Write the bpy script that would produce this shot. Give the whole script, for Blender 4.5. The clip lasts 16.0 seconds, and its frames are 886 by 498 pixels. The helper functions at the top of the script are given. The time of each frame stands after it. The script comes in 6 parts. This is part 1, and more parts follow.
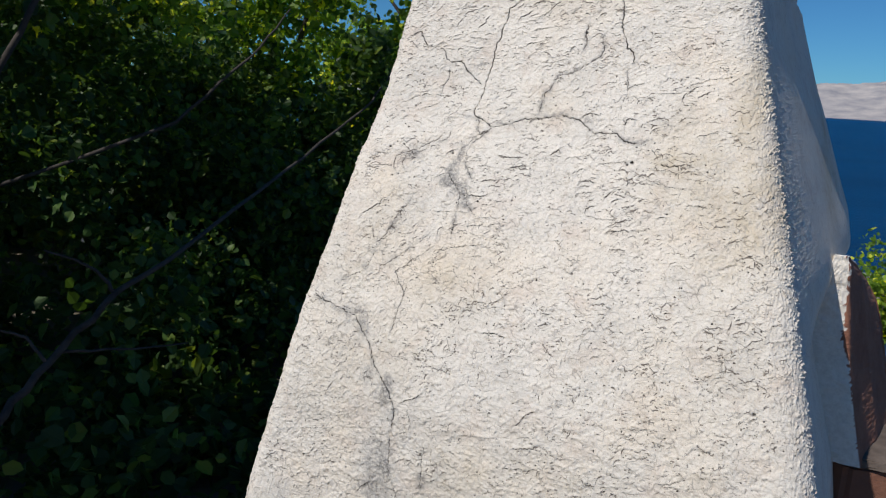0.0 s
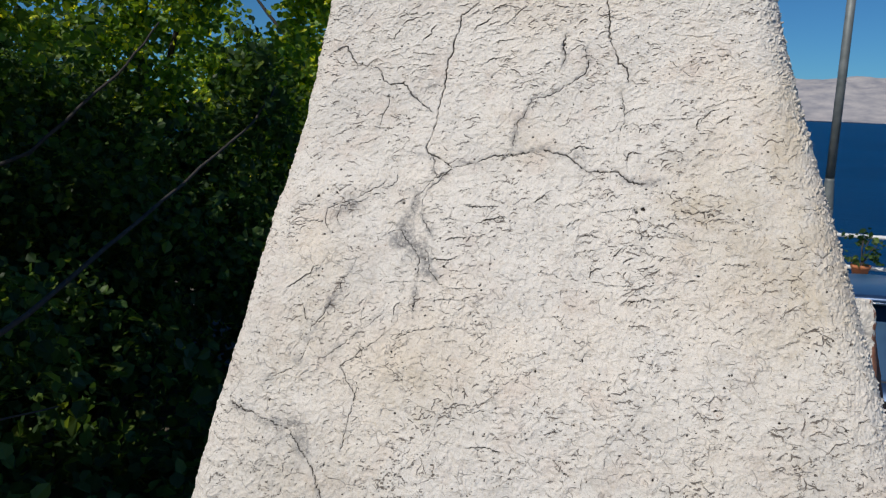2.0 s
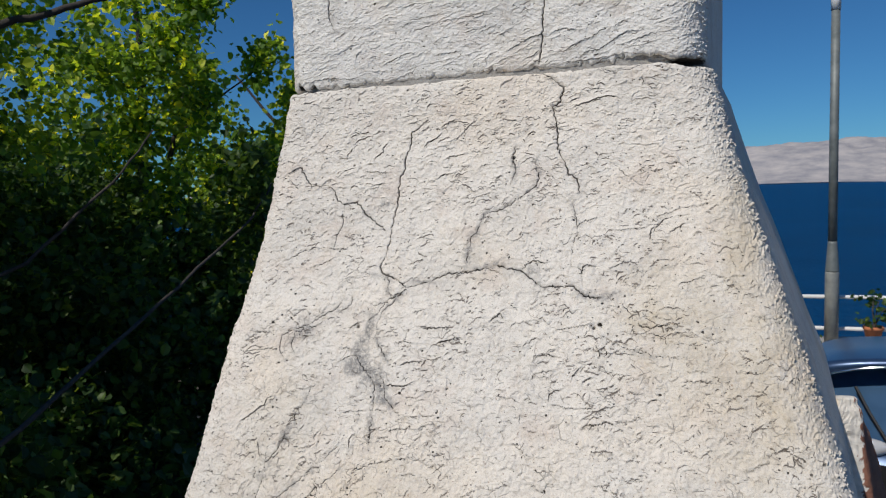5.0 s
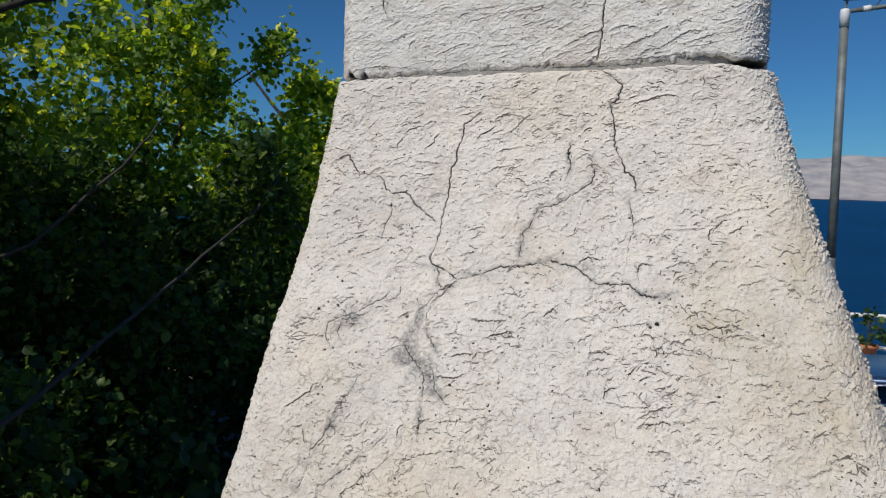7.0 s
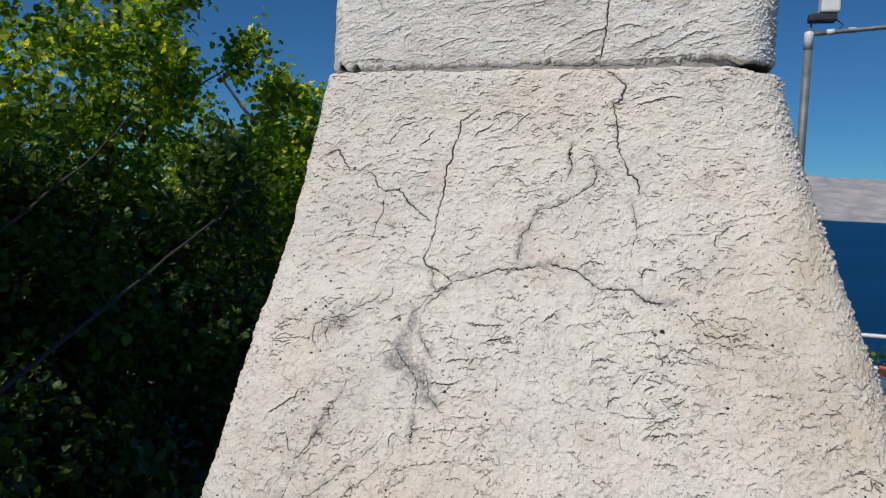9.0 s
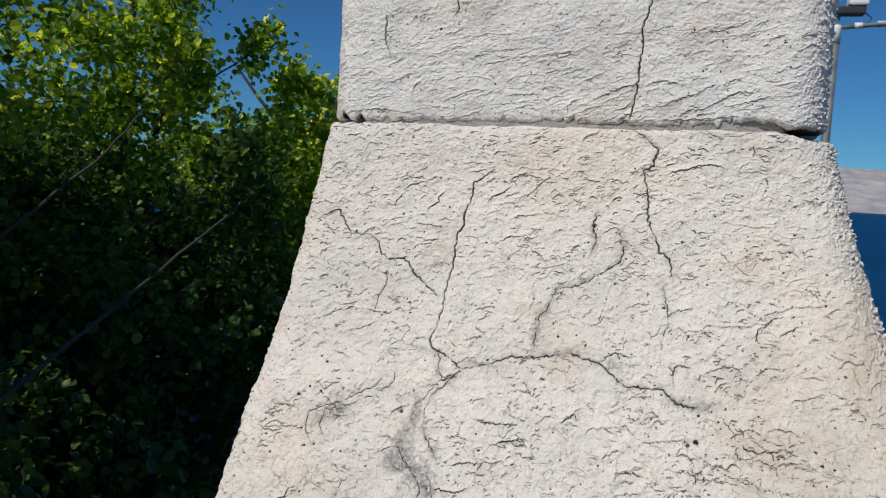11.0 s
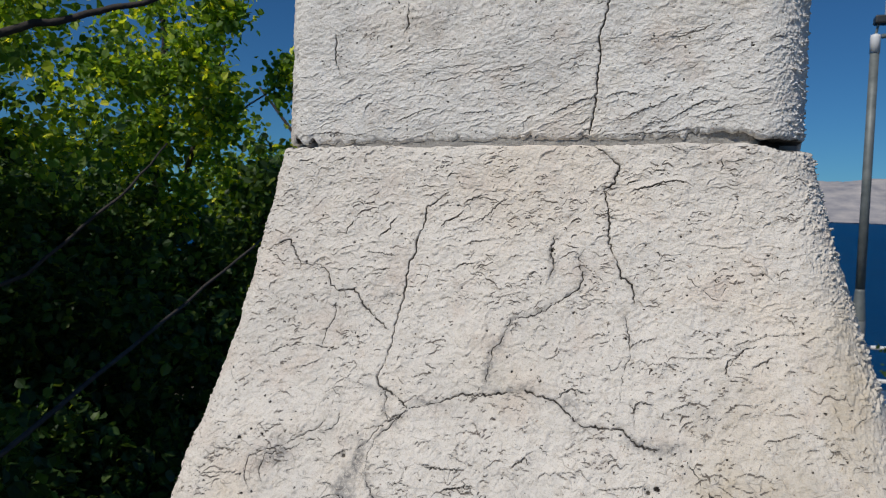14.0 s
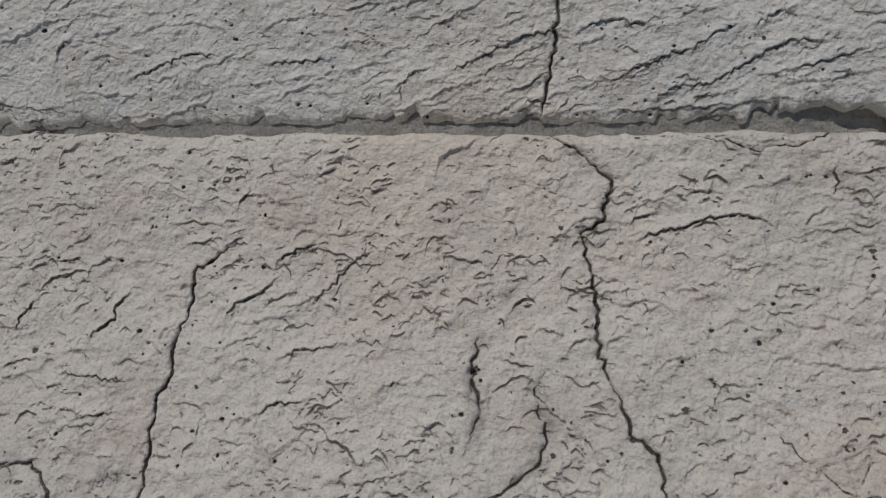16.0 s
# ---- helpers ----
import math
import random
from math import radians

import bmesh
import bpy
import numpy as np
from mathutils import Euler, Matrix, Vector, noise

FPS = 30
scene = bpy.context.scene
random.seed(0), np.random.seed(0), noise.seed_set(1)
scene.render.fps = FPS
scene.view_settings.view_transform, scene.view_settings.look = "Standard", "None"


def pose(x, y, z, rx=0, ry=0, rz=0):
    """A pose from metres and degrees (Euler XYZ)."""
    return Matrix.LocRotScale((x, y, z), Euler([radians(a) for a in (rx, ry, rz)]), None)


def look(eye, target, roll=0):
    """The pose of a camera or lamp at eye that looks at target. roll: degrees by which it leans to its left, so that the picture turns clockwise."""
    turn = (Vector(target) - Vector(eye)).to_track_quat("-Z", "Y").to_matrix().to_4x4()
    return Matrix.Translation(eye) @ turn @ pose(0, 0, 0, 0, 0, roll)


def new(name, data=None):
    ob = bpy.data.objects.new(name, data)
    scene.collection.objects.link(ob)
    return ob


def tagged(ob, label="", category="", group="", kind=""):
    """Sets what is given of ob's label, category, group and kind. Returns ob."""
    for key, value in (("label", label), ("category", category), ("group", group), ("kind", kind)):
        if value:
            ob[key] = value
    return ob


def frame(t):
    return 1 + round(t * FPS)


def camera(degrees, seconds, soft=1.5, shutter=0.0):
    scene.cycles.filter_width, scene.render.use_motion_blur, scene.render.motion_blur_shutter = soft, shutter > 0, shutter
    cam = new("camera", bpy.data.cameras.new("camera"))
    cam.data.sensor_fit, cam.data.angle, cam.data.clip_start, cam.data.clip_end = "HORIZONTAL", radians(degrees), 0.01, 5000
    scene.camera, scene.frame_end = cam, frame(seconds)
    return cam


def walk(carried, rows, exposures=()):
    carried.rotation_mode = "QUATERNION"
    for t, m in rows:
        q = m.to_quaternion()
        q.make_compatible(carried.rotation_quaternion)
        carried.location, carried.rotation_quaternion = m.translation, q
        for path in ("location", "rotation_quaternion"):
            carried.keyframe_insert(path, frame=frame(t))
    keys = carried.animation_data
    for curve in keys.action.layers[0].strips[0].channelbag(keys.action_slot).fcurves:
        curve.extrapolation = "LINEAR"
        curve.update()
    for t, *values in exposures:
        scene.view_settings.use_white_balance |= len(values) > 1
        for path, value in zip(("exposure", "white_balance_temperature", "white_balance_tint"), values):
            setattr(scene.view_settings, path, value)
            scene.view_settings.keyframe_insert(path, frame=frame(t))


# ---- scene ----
cam = camera(61.0, 16.0, soft=1.0)
PATH = [
    (0, (0.471, -0.82, 1.476), (-0.415, 0.927, 1.071), 3.3),
    (0.5, (0.408, -0.769, 1.484), (-0.426, 1.004, 1.083), 2.6),
    (1, (0.349, -0.729, 1.481), (-0.341, 1.107, 1.09), 3.4),
    (1.5, (0.326, -0.69, 1.488), (-0.31, 1.167, 1.106), 3.7),
    (2, (0.333, -0.671, 1.491), (-0.281, 1.197, 1.125), 1.6),
    (2.5, (0.364, -0.671, 1.493), (-0.259, 1.201, 1.165), -1.8),
    (3, (0.387, -0.678, 1.544), (-0.254, 1.2, 1.293), -2.3),
    (3.5, (0.384, -0.663, 1.55), (-0.263, 1.218, 1.347), -2.5),
    (3.7, (0.381, -0.651, 1.544), (-0.268, 1.229, 1.34), -2.6),
    (5.8, (0.365, -0.633, 1.52), (-0.28, 1.255, 1.387), -0.8),
    (6, (0.369, -0.631, 1.52), (-0.29, 1.251, 1.374), -1.2),
    (6.5, (0.341, -0.64, 1.518), (-0.312, 1.244, 1.364), -1.0),
    (7, (0.322, -0.648, 1.514), (-0.309, 1.244, 1.36), 1.0),
    (7.5, (0.312, -0.638, 1.511), (-0.281, 1.266, 1.355), 1.9),
    (8, (0.309, -0.631, 1.512), (-0.263, 1.279, 1.362), 2.1),
    (8.2, (0.294, -0.632, 1.503), (-0.248, 1.289, 1.378), 2.5),
    (10.3, (0.29, -0.602, 1.527), (-0.275, 1.31, 1.372), 3.0),
    (10.5, (0.283, -0.588, 1.535), (-0.285, 1.323, 1.372), 3.2),
    (11, (0.276, -0.57, 1.569), (-0.305, 1.337, 1.401), 3.4),
    (11.5, (0.273, -0.557, 1.579), (-0.335, 1.342, 1.416), 3.6),
    (12, (0.284, -0.567, 1.571), (-0.347, 1.323, 1.397), 3.3),
    (12.5, (0.303, -0.581, 1.572), (-0.344, 1.304, 1.402), 3.2),
    (13, (0.304, -0.567, 1.573), (-0.335, 1.321, 1.404), 2.9),
    (13.5, (0.314, -0.555, 1.575), (-0.322, 1.336, 1.437), 2.4),
    (14, (0.325, -0.515, 1.572), (-0.362, 1.361, 1.464), 1.8),
    (14.5, (0.296, -0.458, 1.564), (-0.309, 1.447, 1.51), 1.9),
    (15, (0.258, -0.333, 1.586), (-0.189, 1.609, 1.41), 1.2),
    (15.5, (0.249, -0.259, 1.589), (-0.087, 1.7, 1.369), 1.2),
    (16, (0.248, -0.241, 1.605), (-0.078, 1.723, 1.408), 0.9),
]
EXPOSURES = [(0.0, -0.52), (1.2, -0.64), (2.2, -0.66), (3.5, -0.64), (7.0, -0.72), (10.5, -0.7), (12.5, -0.58), (13.5, -0.72), (14.0, -0.86), (14.5, -0.88), (15.0, -1.04), (15.5, -1.5), (16.0, -1.63)]
walk(cam, [(t, look(eye, target, roll)) for t, eye, target, roll in PATH], EXPOSURES)
cam.data.dof.use_dof = True
cam.data.dof.focus_distance = 0.42
cam.data.dof.aperture_fstop = cam.data.lens / 1000.0 / 0.0007      # an opening of 0.7 mm

# ---- world and sun ----
SUN_EL, SUN_AZ = 46.0, 24.0        # height, and degrees to the left of the wall's normal
sun_dir = Vector((-math.sin(radians(SUN_AZ)) * math.cos(radians(SUN_EL)),
                  -math.cos(radians(SUN_AZ)) * math.cos(radians(SUN_EL)), math.sin(radians(SUN_EL))))
world = bpy.data.worlds.new("world")
scene.world = world
world.use_nodes = True
wn = world.node_tree
sky = wn.nodes.new("ShaderNodeTexSky")
sky.sky_type = "NISHITA"
sky.sun_disc = False
sky.sun_elevation = radians(SUN_EL)
sky.sun_rotation = math.atan2(sun_dir.x, sun_dir.y)
sky.altitude = 1500
sky.air_density, sky.dust_density, sky.ozone_density = 1.0, 0.0, 3.5
tone = wn.nodes.new("ShaderNodeMix")
tone.data_type, tone.blend_type = "RGBA", "MULTIPLY"
tone.inputs[0].default_value = 1.0
tone.inputs[7].default_value = (0.43, 0.95, 1.36, 1.0)
wn.links.new(sky.outputs[0], tone.inputs[6])
wn.links.new(tone.outputs[2], wn.nodes["Background"].inputs[0])
wn.nodes["Background"].inputs[1].default_value = 0.072
sun_data = bpy.data.lights.new("sun", "SUN")
sun_data.energy, sun_data.angle, sun_data.color = 4.95, radians(0.5), (1.0, 0.945, 0.862)
sun = new("sun", sun_data)
sun.matrix_world = look(sun_dir * 30, (0, 0, 0))

# ---- materials ----
class Nodes:
    """Short hand for one node material."""
    def __init__(self, name, rough=0.6, metal=0.0):
        self.mat = bpy.data.materials.new(name)
        self.mat.use_nodes = True
        self.tree = self.mat.node_tree
        self.bsdf = self.tree.nodes["Principled BSDF"]
        self.bsdf.inputs["Roughness"].default_value = rough
        self.bsdf.inputs["Metallic"].default_value = metal
        self.coord = self.add("ShaderNodeTexCoord").outputs["Object"]

    def add(self, kind, **values):
        node = self.tree.nodes.new(kind)
        for key, value in values.items():
            node.inputs[key.replace("_", " ")].default_value = value
        return node

    def link(self, a, b):
        self.tree.links.new(a, b)
        return self

    def noise(self, scale, detail=4.0, rough=0.6, stretch=None, distortion=0.0):
        n = self.add("ShaderNodeTexNoise", Scale=scale, Detail=detail, Roughness=rough, Distortion=distortion)
        src = self.coord
        if stretch:
            m = self.add("ShaderNodeMapping")
            m.inputs["Scale"].default_value = stretch
            self.link(self.coord, m.inputs["Vector"])
            src = m.outputs["Vector"]
        self.link(src, n.inputs["Vector"])
        return n.outputs["Fac"]

    def ramp(self, fac, *stops):
        r = self.add("ShaderNodeValToRGB")
        el = r.color_ramp.elements
        while len(el) < len(stops):
            el.new(0.5)
        for e, (at, col) in zip(el, stops):
            e.position = at
            e.color = (*col, 1) if len(col) == 3 else col
        self.link(fac, r.inputs["Fac"])
        return r.outputs["Color"]

    def mix(self, fac, a, b, blend="MIX"):
        m = self.tree.nodes.new("ShaderNodeMix")
        m.data_type, m.blend_type = "RGBA", blend
        for value, at in ((fac, 0), (a, 6), (b, 7)):
            if hasattr(value, "is_linked"):
                self.link(value, m.inputs[at])
            else:
                m.inputs[at].default_value = value if at == 0 else (*value, 1)
        return m.outputs[2]

    def math(self, op, a, b=0.0, clamp=False):
        m = self.tree.nodes.new("ShaderNodeMath")
        m.operation, m.use_clamp = op, clamp
        for value, at in ((a, 0), (b, 1)):
            if hasattr(value, "is_linked"):
                self.link(value, m.inputs[at])
            else:
                m.inputs[at].default_value = value
        return m.outputs[0]

    def attribute(self, name):
        a = self.add("ShaderNodeAttribute")
        a.attribute_name = name
        return a.outputs["Fac"]

    def colour(self, socket):
        return self.link(socket, self.bsdf.inputs["Base Color"])

    def bump(self, height, distance, strength=1.0):
        b = self.add("ShaderNodeBump", Strength=strength, Distance=distance)
        self.link(height, b.inputs["Height"])
        return self.link(b.outputs["Normal"], self.bsdf.inputs["Normal"])


def plain(name, lo, hi, scale, rough=0.6, metal=0.0, relief=0.0, relief_scale=None):
    """A surface whose colour wanders between two tones, with fine relief."""
    n = Nodes(name, rough, metal)
    n.colour(n.ramp(n.noise(scale, 5, 0.65), (0.3, lo), (0.7, hi)))
    if relief:
        n.bump(n.noise(relief_scale or scale * 4, 4, 0.6), relief)
    return n.mat


def stucco_material(name, tint, crazed):
    n = Nodes(name, 0.95)
    n.bsdf.inputs["Specular IOR Level"].default_value = 0.12
    cell = n.add("ShaderNodeTexVoronoi", Scale=230.0)
    n.link(n.coord, cell.inputs["Vector"])
    size = n.math("MULTIPLY", n.math("POWER", cell.outputs["Color"], 2.6), 0.30)
    pit = n.math("DIVIDE", n.math("SUBTRACT", size, n.math("ADD", cell.outputs["Distance"], n.math("MULTIPLY", n.math("SUBTRACT", n.noise(800.0, 2, 0.6, (0.6, 0.6, 1.0)), 0.42), 0.75))), 0.05, True)

    broad = n.noise(9.0, 3, 0.55)
    base = n.ramp(broad, (0.30, tuple(c * 0.94 for c in tint)), (0.5, tint), (0.72, (tint[0] * 1.02, tint[1] * 0.97, tint[2] * 0.91)))
    warm = n.ramp(n.noise(26.0, 4, 0.6), (0.52, (0, 0, 0)), (0.72, (0.50, 0.50, 0.50)))
    base = n.mix(warm, base, (0.68, 0.57, 0.49))
    grey = n.ramp(n.noise(17.0, 6, 0.68), (0.50, (0, 0, 0)), (0.70, (0.34, 0.34, 0.34)))
    base = n.mix(grey, base, (0.50, 0.485, 0.46))
    mottle = n.ramp(n.noise(170.0, 5, 0.75), (0.30, (0.78, 0.75, 0.71)), (0.50, (1, 1, 1)))
    base = n.mix(0.8, base, mottle, "MULTIPLY")
    sand = n.ramp(n.noise(1100.0, 2, 0.6), (0.28, (0.70, 0.67, 0.63)), (0.48, (1, 1, 1)))
    base = n.mix(0.8, base, sand, "MULTIPLY")
    speck = n.ramp(n.noise(430.0, 2, 0.5), (0.69, (0, 0, 0)), (0.75, (0.7, 0.7, 0.7)))
    base = n.mix(speck, base, (0.30, 0.20, 0.145))
    rub = n.ramp(n.noise(60.0, 5, 0.7), (0.33, (0.25, 0.25, 0.25)), (0.66, (1, 1, 1)))
    base = n.mix(n.math("MULTIPLY", n.math("MULTIPLY", n.attribute("ochre"), 1.0), rub, True), base, (0.54, 0.44, 0.29))
    sooty = n.ramp(n.noise(350.0, 4, 0.75), (0.34, (0.2, 0.2, 0.2)), (0.56, (1, 1, 1)))
    base = n.mix(n.math("MULTIPLY", n.math("MULTIPLY", n.attribute("smear"), 0.9), sooty, True), base, (0.235, 0.23, 0.225))
    drift = n.add("ShaderNodeVectorMath")
    drift.operation = "MULTIPLY_ADD"
    drift.inputs[1].default_value = (0.011, 0.011, 0.011)
    wander = n.add("ShaderNodeTexNoise", Scale=75.0, Detail=2.0, Roughness=0.5)
    flat = n.add("ShaderNodeMapping")
    flat.inputs["Scale"].default_value = (0.62, 0.62, 1.0)
    n.link(n.coord, wander.inputs["Vector"]).link(n.coord, flat.inputs["Vector"])
    n.link(wander.outputs["Color"], drift.inputs[0]).link(flat.outputs[0], drift.inputs[2])

    def crazing(scale, thick, where, keep):
        """Thin broken joints between plates of paint, of one size."""
        v = n.add("ShaderNodeTexVoronoi", Scale=scale)
        v.feature = "DISTANCE_TO_EDGE"
        n.link(drift.outputs[0], v.inputs["Vector"])
        line = n.ramp(v.outputs["Distance"], (0.0, (1, 1, 1)), (thick * scale, (0, 0, 0)))
        return n.math("MULTIPLY", line, n.ramp(n.noise(where, 3, 0.6), (keep, (0, 0, 0)), (keep + 0.07, (1, 1, 1))))

    at = n.add("ShaderNodeSeparateXYZ")
    n.link(n.coord, at.inputs[0])
    low_down = n.ramp(n.math("SUBTRACT", at.outputs["Z"], 1.0), (0.40, (1, 1, 1)), (0.50, (0, 0, 0)))
    craze = n.math("MULTIPLY", n.math("MAXIMUM", crazing(62.0, 0.00045, 85.0, 0.51), crazing(112.0, 0.00036, 110.0, 0.55)), n.math("MULTIPLY", low_down, n.math("MULTIPLY", n.attribute("trowelled"), crazed)))
    base = n.mix(n.math("MULTIPLY", craze, 0.80), base, (0.15, 0.12, 0.10))
    crumb = n.math("SUBTRACT", n.noise(1500.0, 3, 0.65), 0.5)
    dirt_shade = n.ramp(n.math("ADD", n.attribute("dirt_shade"), n.math("MULTIPLY", crumb, 0.75)), (0.30, (0, 0, 0)), (0.50, (0.62, 0.62, 0.62)), (0.85, (0.9, 0.9, 0.9)))
    grime_shade = n.ramp(n.math("ADD", n.attribute("grime_shade"), n.math("MULTIPLY", crumb, 0.6)), (0.26, (0, 0, 0)), (0.48, (0.8, 0.8, 0.8)), (0.8, (1, 1, 1)))
    # dirt and the shade under lips both go into the base colour
    base = n.mix(dirt_shade, base, (0.12, 0.097, 0.08))
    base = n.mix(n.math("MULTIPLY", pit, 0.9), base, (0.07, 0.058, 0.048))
    base = n.mix(grime_shade, base, (0.035, 0.029, 0.025))
    n.colour(base)
    grain = n.math("ADD", n.math("MULTIPLY", n.noise(1000.0, 4, 0.65), 0.40), n.math("MULTIPLY", n.noise(380.0, 3, 0.6), 1.05))
    crease = n.math("MULTIPLY", n.math("ABSOLUTE", n.math("SUBTRACT", n.noise(190.0, 3, 0.6, (0.8, 0.8, 1.2)), 0.5)), n.math("MULTIPLY", n.attribute("trowelled"), 1.5))
    n.bump(n.math("SUBTRACT", n.math("ADD", grain, crease), n.math("ADD", n.math("MULTIPLY", pit, 0.8), n.math("ADD", n.math("MULTIPLY", dirt_shade, 0.55), n.math("ADD", grime_shade, n.math("MULTIPLY", craze, 0.6))))), 0.0010, 1.0)
    return n.mat


M_STUCCO = stucco_material("white_stucco", (0.82, 0.775, 0.71), 0.6)
M_STUCCO_TOP = stucco_material("white_stucco_block", (0.86, 0.84, 0.80), 0.0)


def mortar_material():
    n = Nodes("grey_mortar", 0.95)
    base = n.ramp(n.noise(60, 5, 0.65), (0.3, (0.33, 0.32, 0.30)), (0.7, (0.46, 0.44, 0.41)))
    base = n.mix(0.7, base, n.ramp(n.noise(700, 3, 0.7), (0.35, (0.55, 0.53, 0.5)), (0.5, (1, 1, 1))), "MULTIPLY")
    # hollows darken with depth: soot and recess shade in the colour
    n.colour(n.mix(n.attribute("soot_shade"), base, (0.045, 0.036, 0.030)))
    n.bump(n.math("ADD", n.noise(900, 4, 0.7), n.math("MULTIPLY", n.noise(330, 3, 0.6), 1.3)), 0.0010)
    return n.mat


M_MORTAR = mortar_material()
M_RENDER = plain("brown_render", (0.15, 0.065, 0.042), (0.25, 0.115, 0.075), 14, 0.9, 0, 0.002, 90)


def terracotta_material():
    n = Nodes("worn_terracotta", 0.85)
    clay = n.ramp(n.noise(30, 5, 0.65), (0.3, (0.20, 0.085, 0.055)), (0.7, (0.32, 0.145, 0.095)))
    paint = n.ramp(n.noise(170, 4, 0.7), (0.35, (0.70, 0.66, 0.60)), (0.6, (0.82, 0.78, 0.72)))
    n.colour(n.mix(n.attribute("paint"), clay, paint))
    n.bump(n.noise(260, 5, 0.7, (1, 1, 3)), 0.0012)
    return n.mat


M_CLAY = terracotta_material()
M_CLAY_WHITE = plain("white_masonry_paint", (0.66, 0.63, 0.58), (0.80, 0.77, 0.72), 40, 0.85, 0, 0.0008, 220)
M_POT = plain("terracotta_pot", (0.42, 0.13, 0.05), (0.60, 0.22, 0.10), 20, 0.8)
M_WHITE = plain("white_metal_paint", (0.74, 0.75, 0.76), (0.84, 0.84, 0.84), 12, 0.45)
M_ZINC = plain("galvanised_steel", (0.13, 0.15, 0.15), (0.26, 0.28, 0.27), 7, 0.6, 0.3, 0.0005, 60)
M_SLEEVE = plain("weathered_grey_paint", (0.22, 0.23, 0.22), (0.40, 0.40, 0.37), 9, 0.6, 0.2, 0.001, 40)
M_DARKBOX = plain("dark_plastic", (0.02, 0.022, 0.025), (0.04, 0.042, 0.045), 20, 0.5)
M_BARK = plain("grey_bark", (0.027, 0.024, 0.022), (0.075, 0.064, 0.058), 22, 0.9, 0, 0.004, 70)


def leaf_material(name, dark, mid, light, glow):
    n = Nodes(name, 0.5)
    geo = n.add("ShaderNodeNewGeometry")
    tone = n.ramp(geo.outputs["Random Per Island"], (0.0, dark), (0.60, mid), (0.80, tuple(1.5 * c for c in mid)), (1.0, light))
    n.colour(tone)
    n.bsdf.inputs["Specular IOR Level"].default_value = 0.22
    through_leaf = n.add("ShaderNodeBsdfTranslucent")
    n.link(n.mix(1.0, tone, glow, "MULTIPLY"), through_leaf.inputs["Color"])
    both = n.add("ShaderNodeAddShader")
    n.link(n.bsdf.outputs[0], both.inputs[0]).link(through_leaf.outputs[0], both.inputs[1])
    n.link(both.outputs[0], n.tree.nodes["Material Output"].inputs["Surface"])
    return n.mat


# foliage in shaded, sunlit and half-lit tones: the light is put into the colour
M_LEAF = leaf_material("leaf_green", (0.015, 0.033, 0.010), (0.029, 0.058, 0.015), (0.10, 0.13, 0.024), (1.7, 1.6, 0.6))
M_LEAF_SUNLIT = leaf_material("leaf_sunlit", (0.040, 0.080, 0.016), (0.095, 0.150, 0.026), (0.56, 0.52, 0.05), (2.1, 1.9, 0.5))
M_LEAF_HALF_LIT = leaf_material("leaf_half_lit", (0.034, 0.068, 0.015), (0.075, 0.125, 0.024), (0.30, 0.33, 0.04), (2.0, 1.9, 0.5))
M_GROUND = plain("dry_soil", (0.09, 0.075, 0.055), (0.20, 0.17, 0.13), 0.8, 0.95, 0, 0.02, 14)
M_ASPHALT = plain("asphalt", (0.04, 0.04, 0.042), (0.07, 0.068, 0.066), 3, 0.9, 0, 0.003, 120)
M_CONCRETE = plain("concrete", (0.30, 0.29, 0.27), (0.45, 0.43, 0.40), 3, 0.9, 0, 0.003, 60)


def water_material():
    n = Nodes("sea_water", 0.5)
    n.colour(n.ramp(n.noise(0.02, 6, 0.7, (1, 2.2, 1)), (0.35, (0.001, 0.044, 0.135)), (0.66, (0.002, 0.064, 0.185)), (0.78, (0.012, 0.095, 0.25)), (0.88, (0.16, 0.26, 0.40))))
    n.bsdf.inputs["Specular IOR Level"].default_value = 0.04
    n.bump(n.noise(0.35, 6, 0.7, (1, 2, 1)), 0.9)
    return n.mat


def island_material():
    n = Nodes("bare_limestone", 0.95)
    n.colour(n.ramp(n.noise(0.010, 8, 0.68, (1, 1, 2.5)), (0.30, (0.24, 0.245, 0.28)), (0.5, (0.40, 0.38, 0.385)), (0.68, (0.54, 0.50, 0.475))))
    return n.mat


M_WATER, M_ISLAND = water_material(), island_material()


def car_paint():
    n = Nodes("metallic_blue_car_paint", 0.36, 0.55)
    n.colour(n.ramp(n.noise(300, 2, 0.5), (0.4, (0.030, 0.068, 0.15)), (0.6, (0.042, 0.090, 0.19))))
    n.bsdf.inputs["Coat Weight"].default_value = 0.7
    n.bsdf.inputs["Coat Roughness"].default_value = 0.28
    return n.mat


def glass(name, colour, rough=0.02):
    n = Nodes(name, rough)
    n.bsdf.inputs["Base Color"].default_value = (*colour, 1)
    n.bsdf.inputs["Transmission Weight"].default_value = 0.45
    return n.mat


def sky_tinted_glass():
    n = Nodes("sky_tinted_car_glass", 0.06)
    # opaque; the blue of the reflected sky is put into the base colour
    n.colour(n.ramp(n.noise(4, 2, 0.5), (0.4, (0.032, 0.072, 0.135)), (0.6, (0.048, 0.10, 0.18))))
    n.bsdf.inputs["IOR"].default_value = 1.9
    return n.mat


M_CAR, M_GLASS, M_LENS = car_paint(), sky_tinted_glass(), glass("lamp_glass", (0.95, 0.95, 0.95), 0.12)
M_TYRE = plain("tyre_rubber", (0.015, 0.015, 0.015), (0.03, 0.03, 0.03), 30, 0.85)
M_CHROME = plain("chrome", (0.75, 0.76, 0.78), (0.85, 0.86, 0.87), 30, 0.12, 1.0)
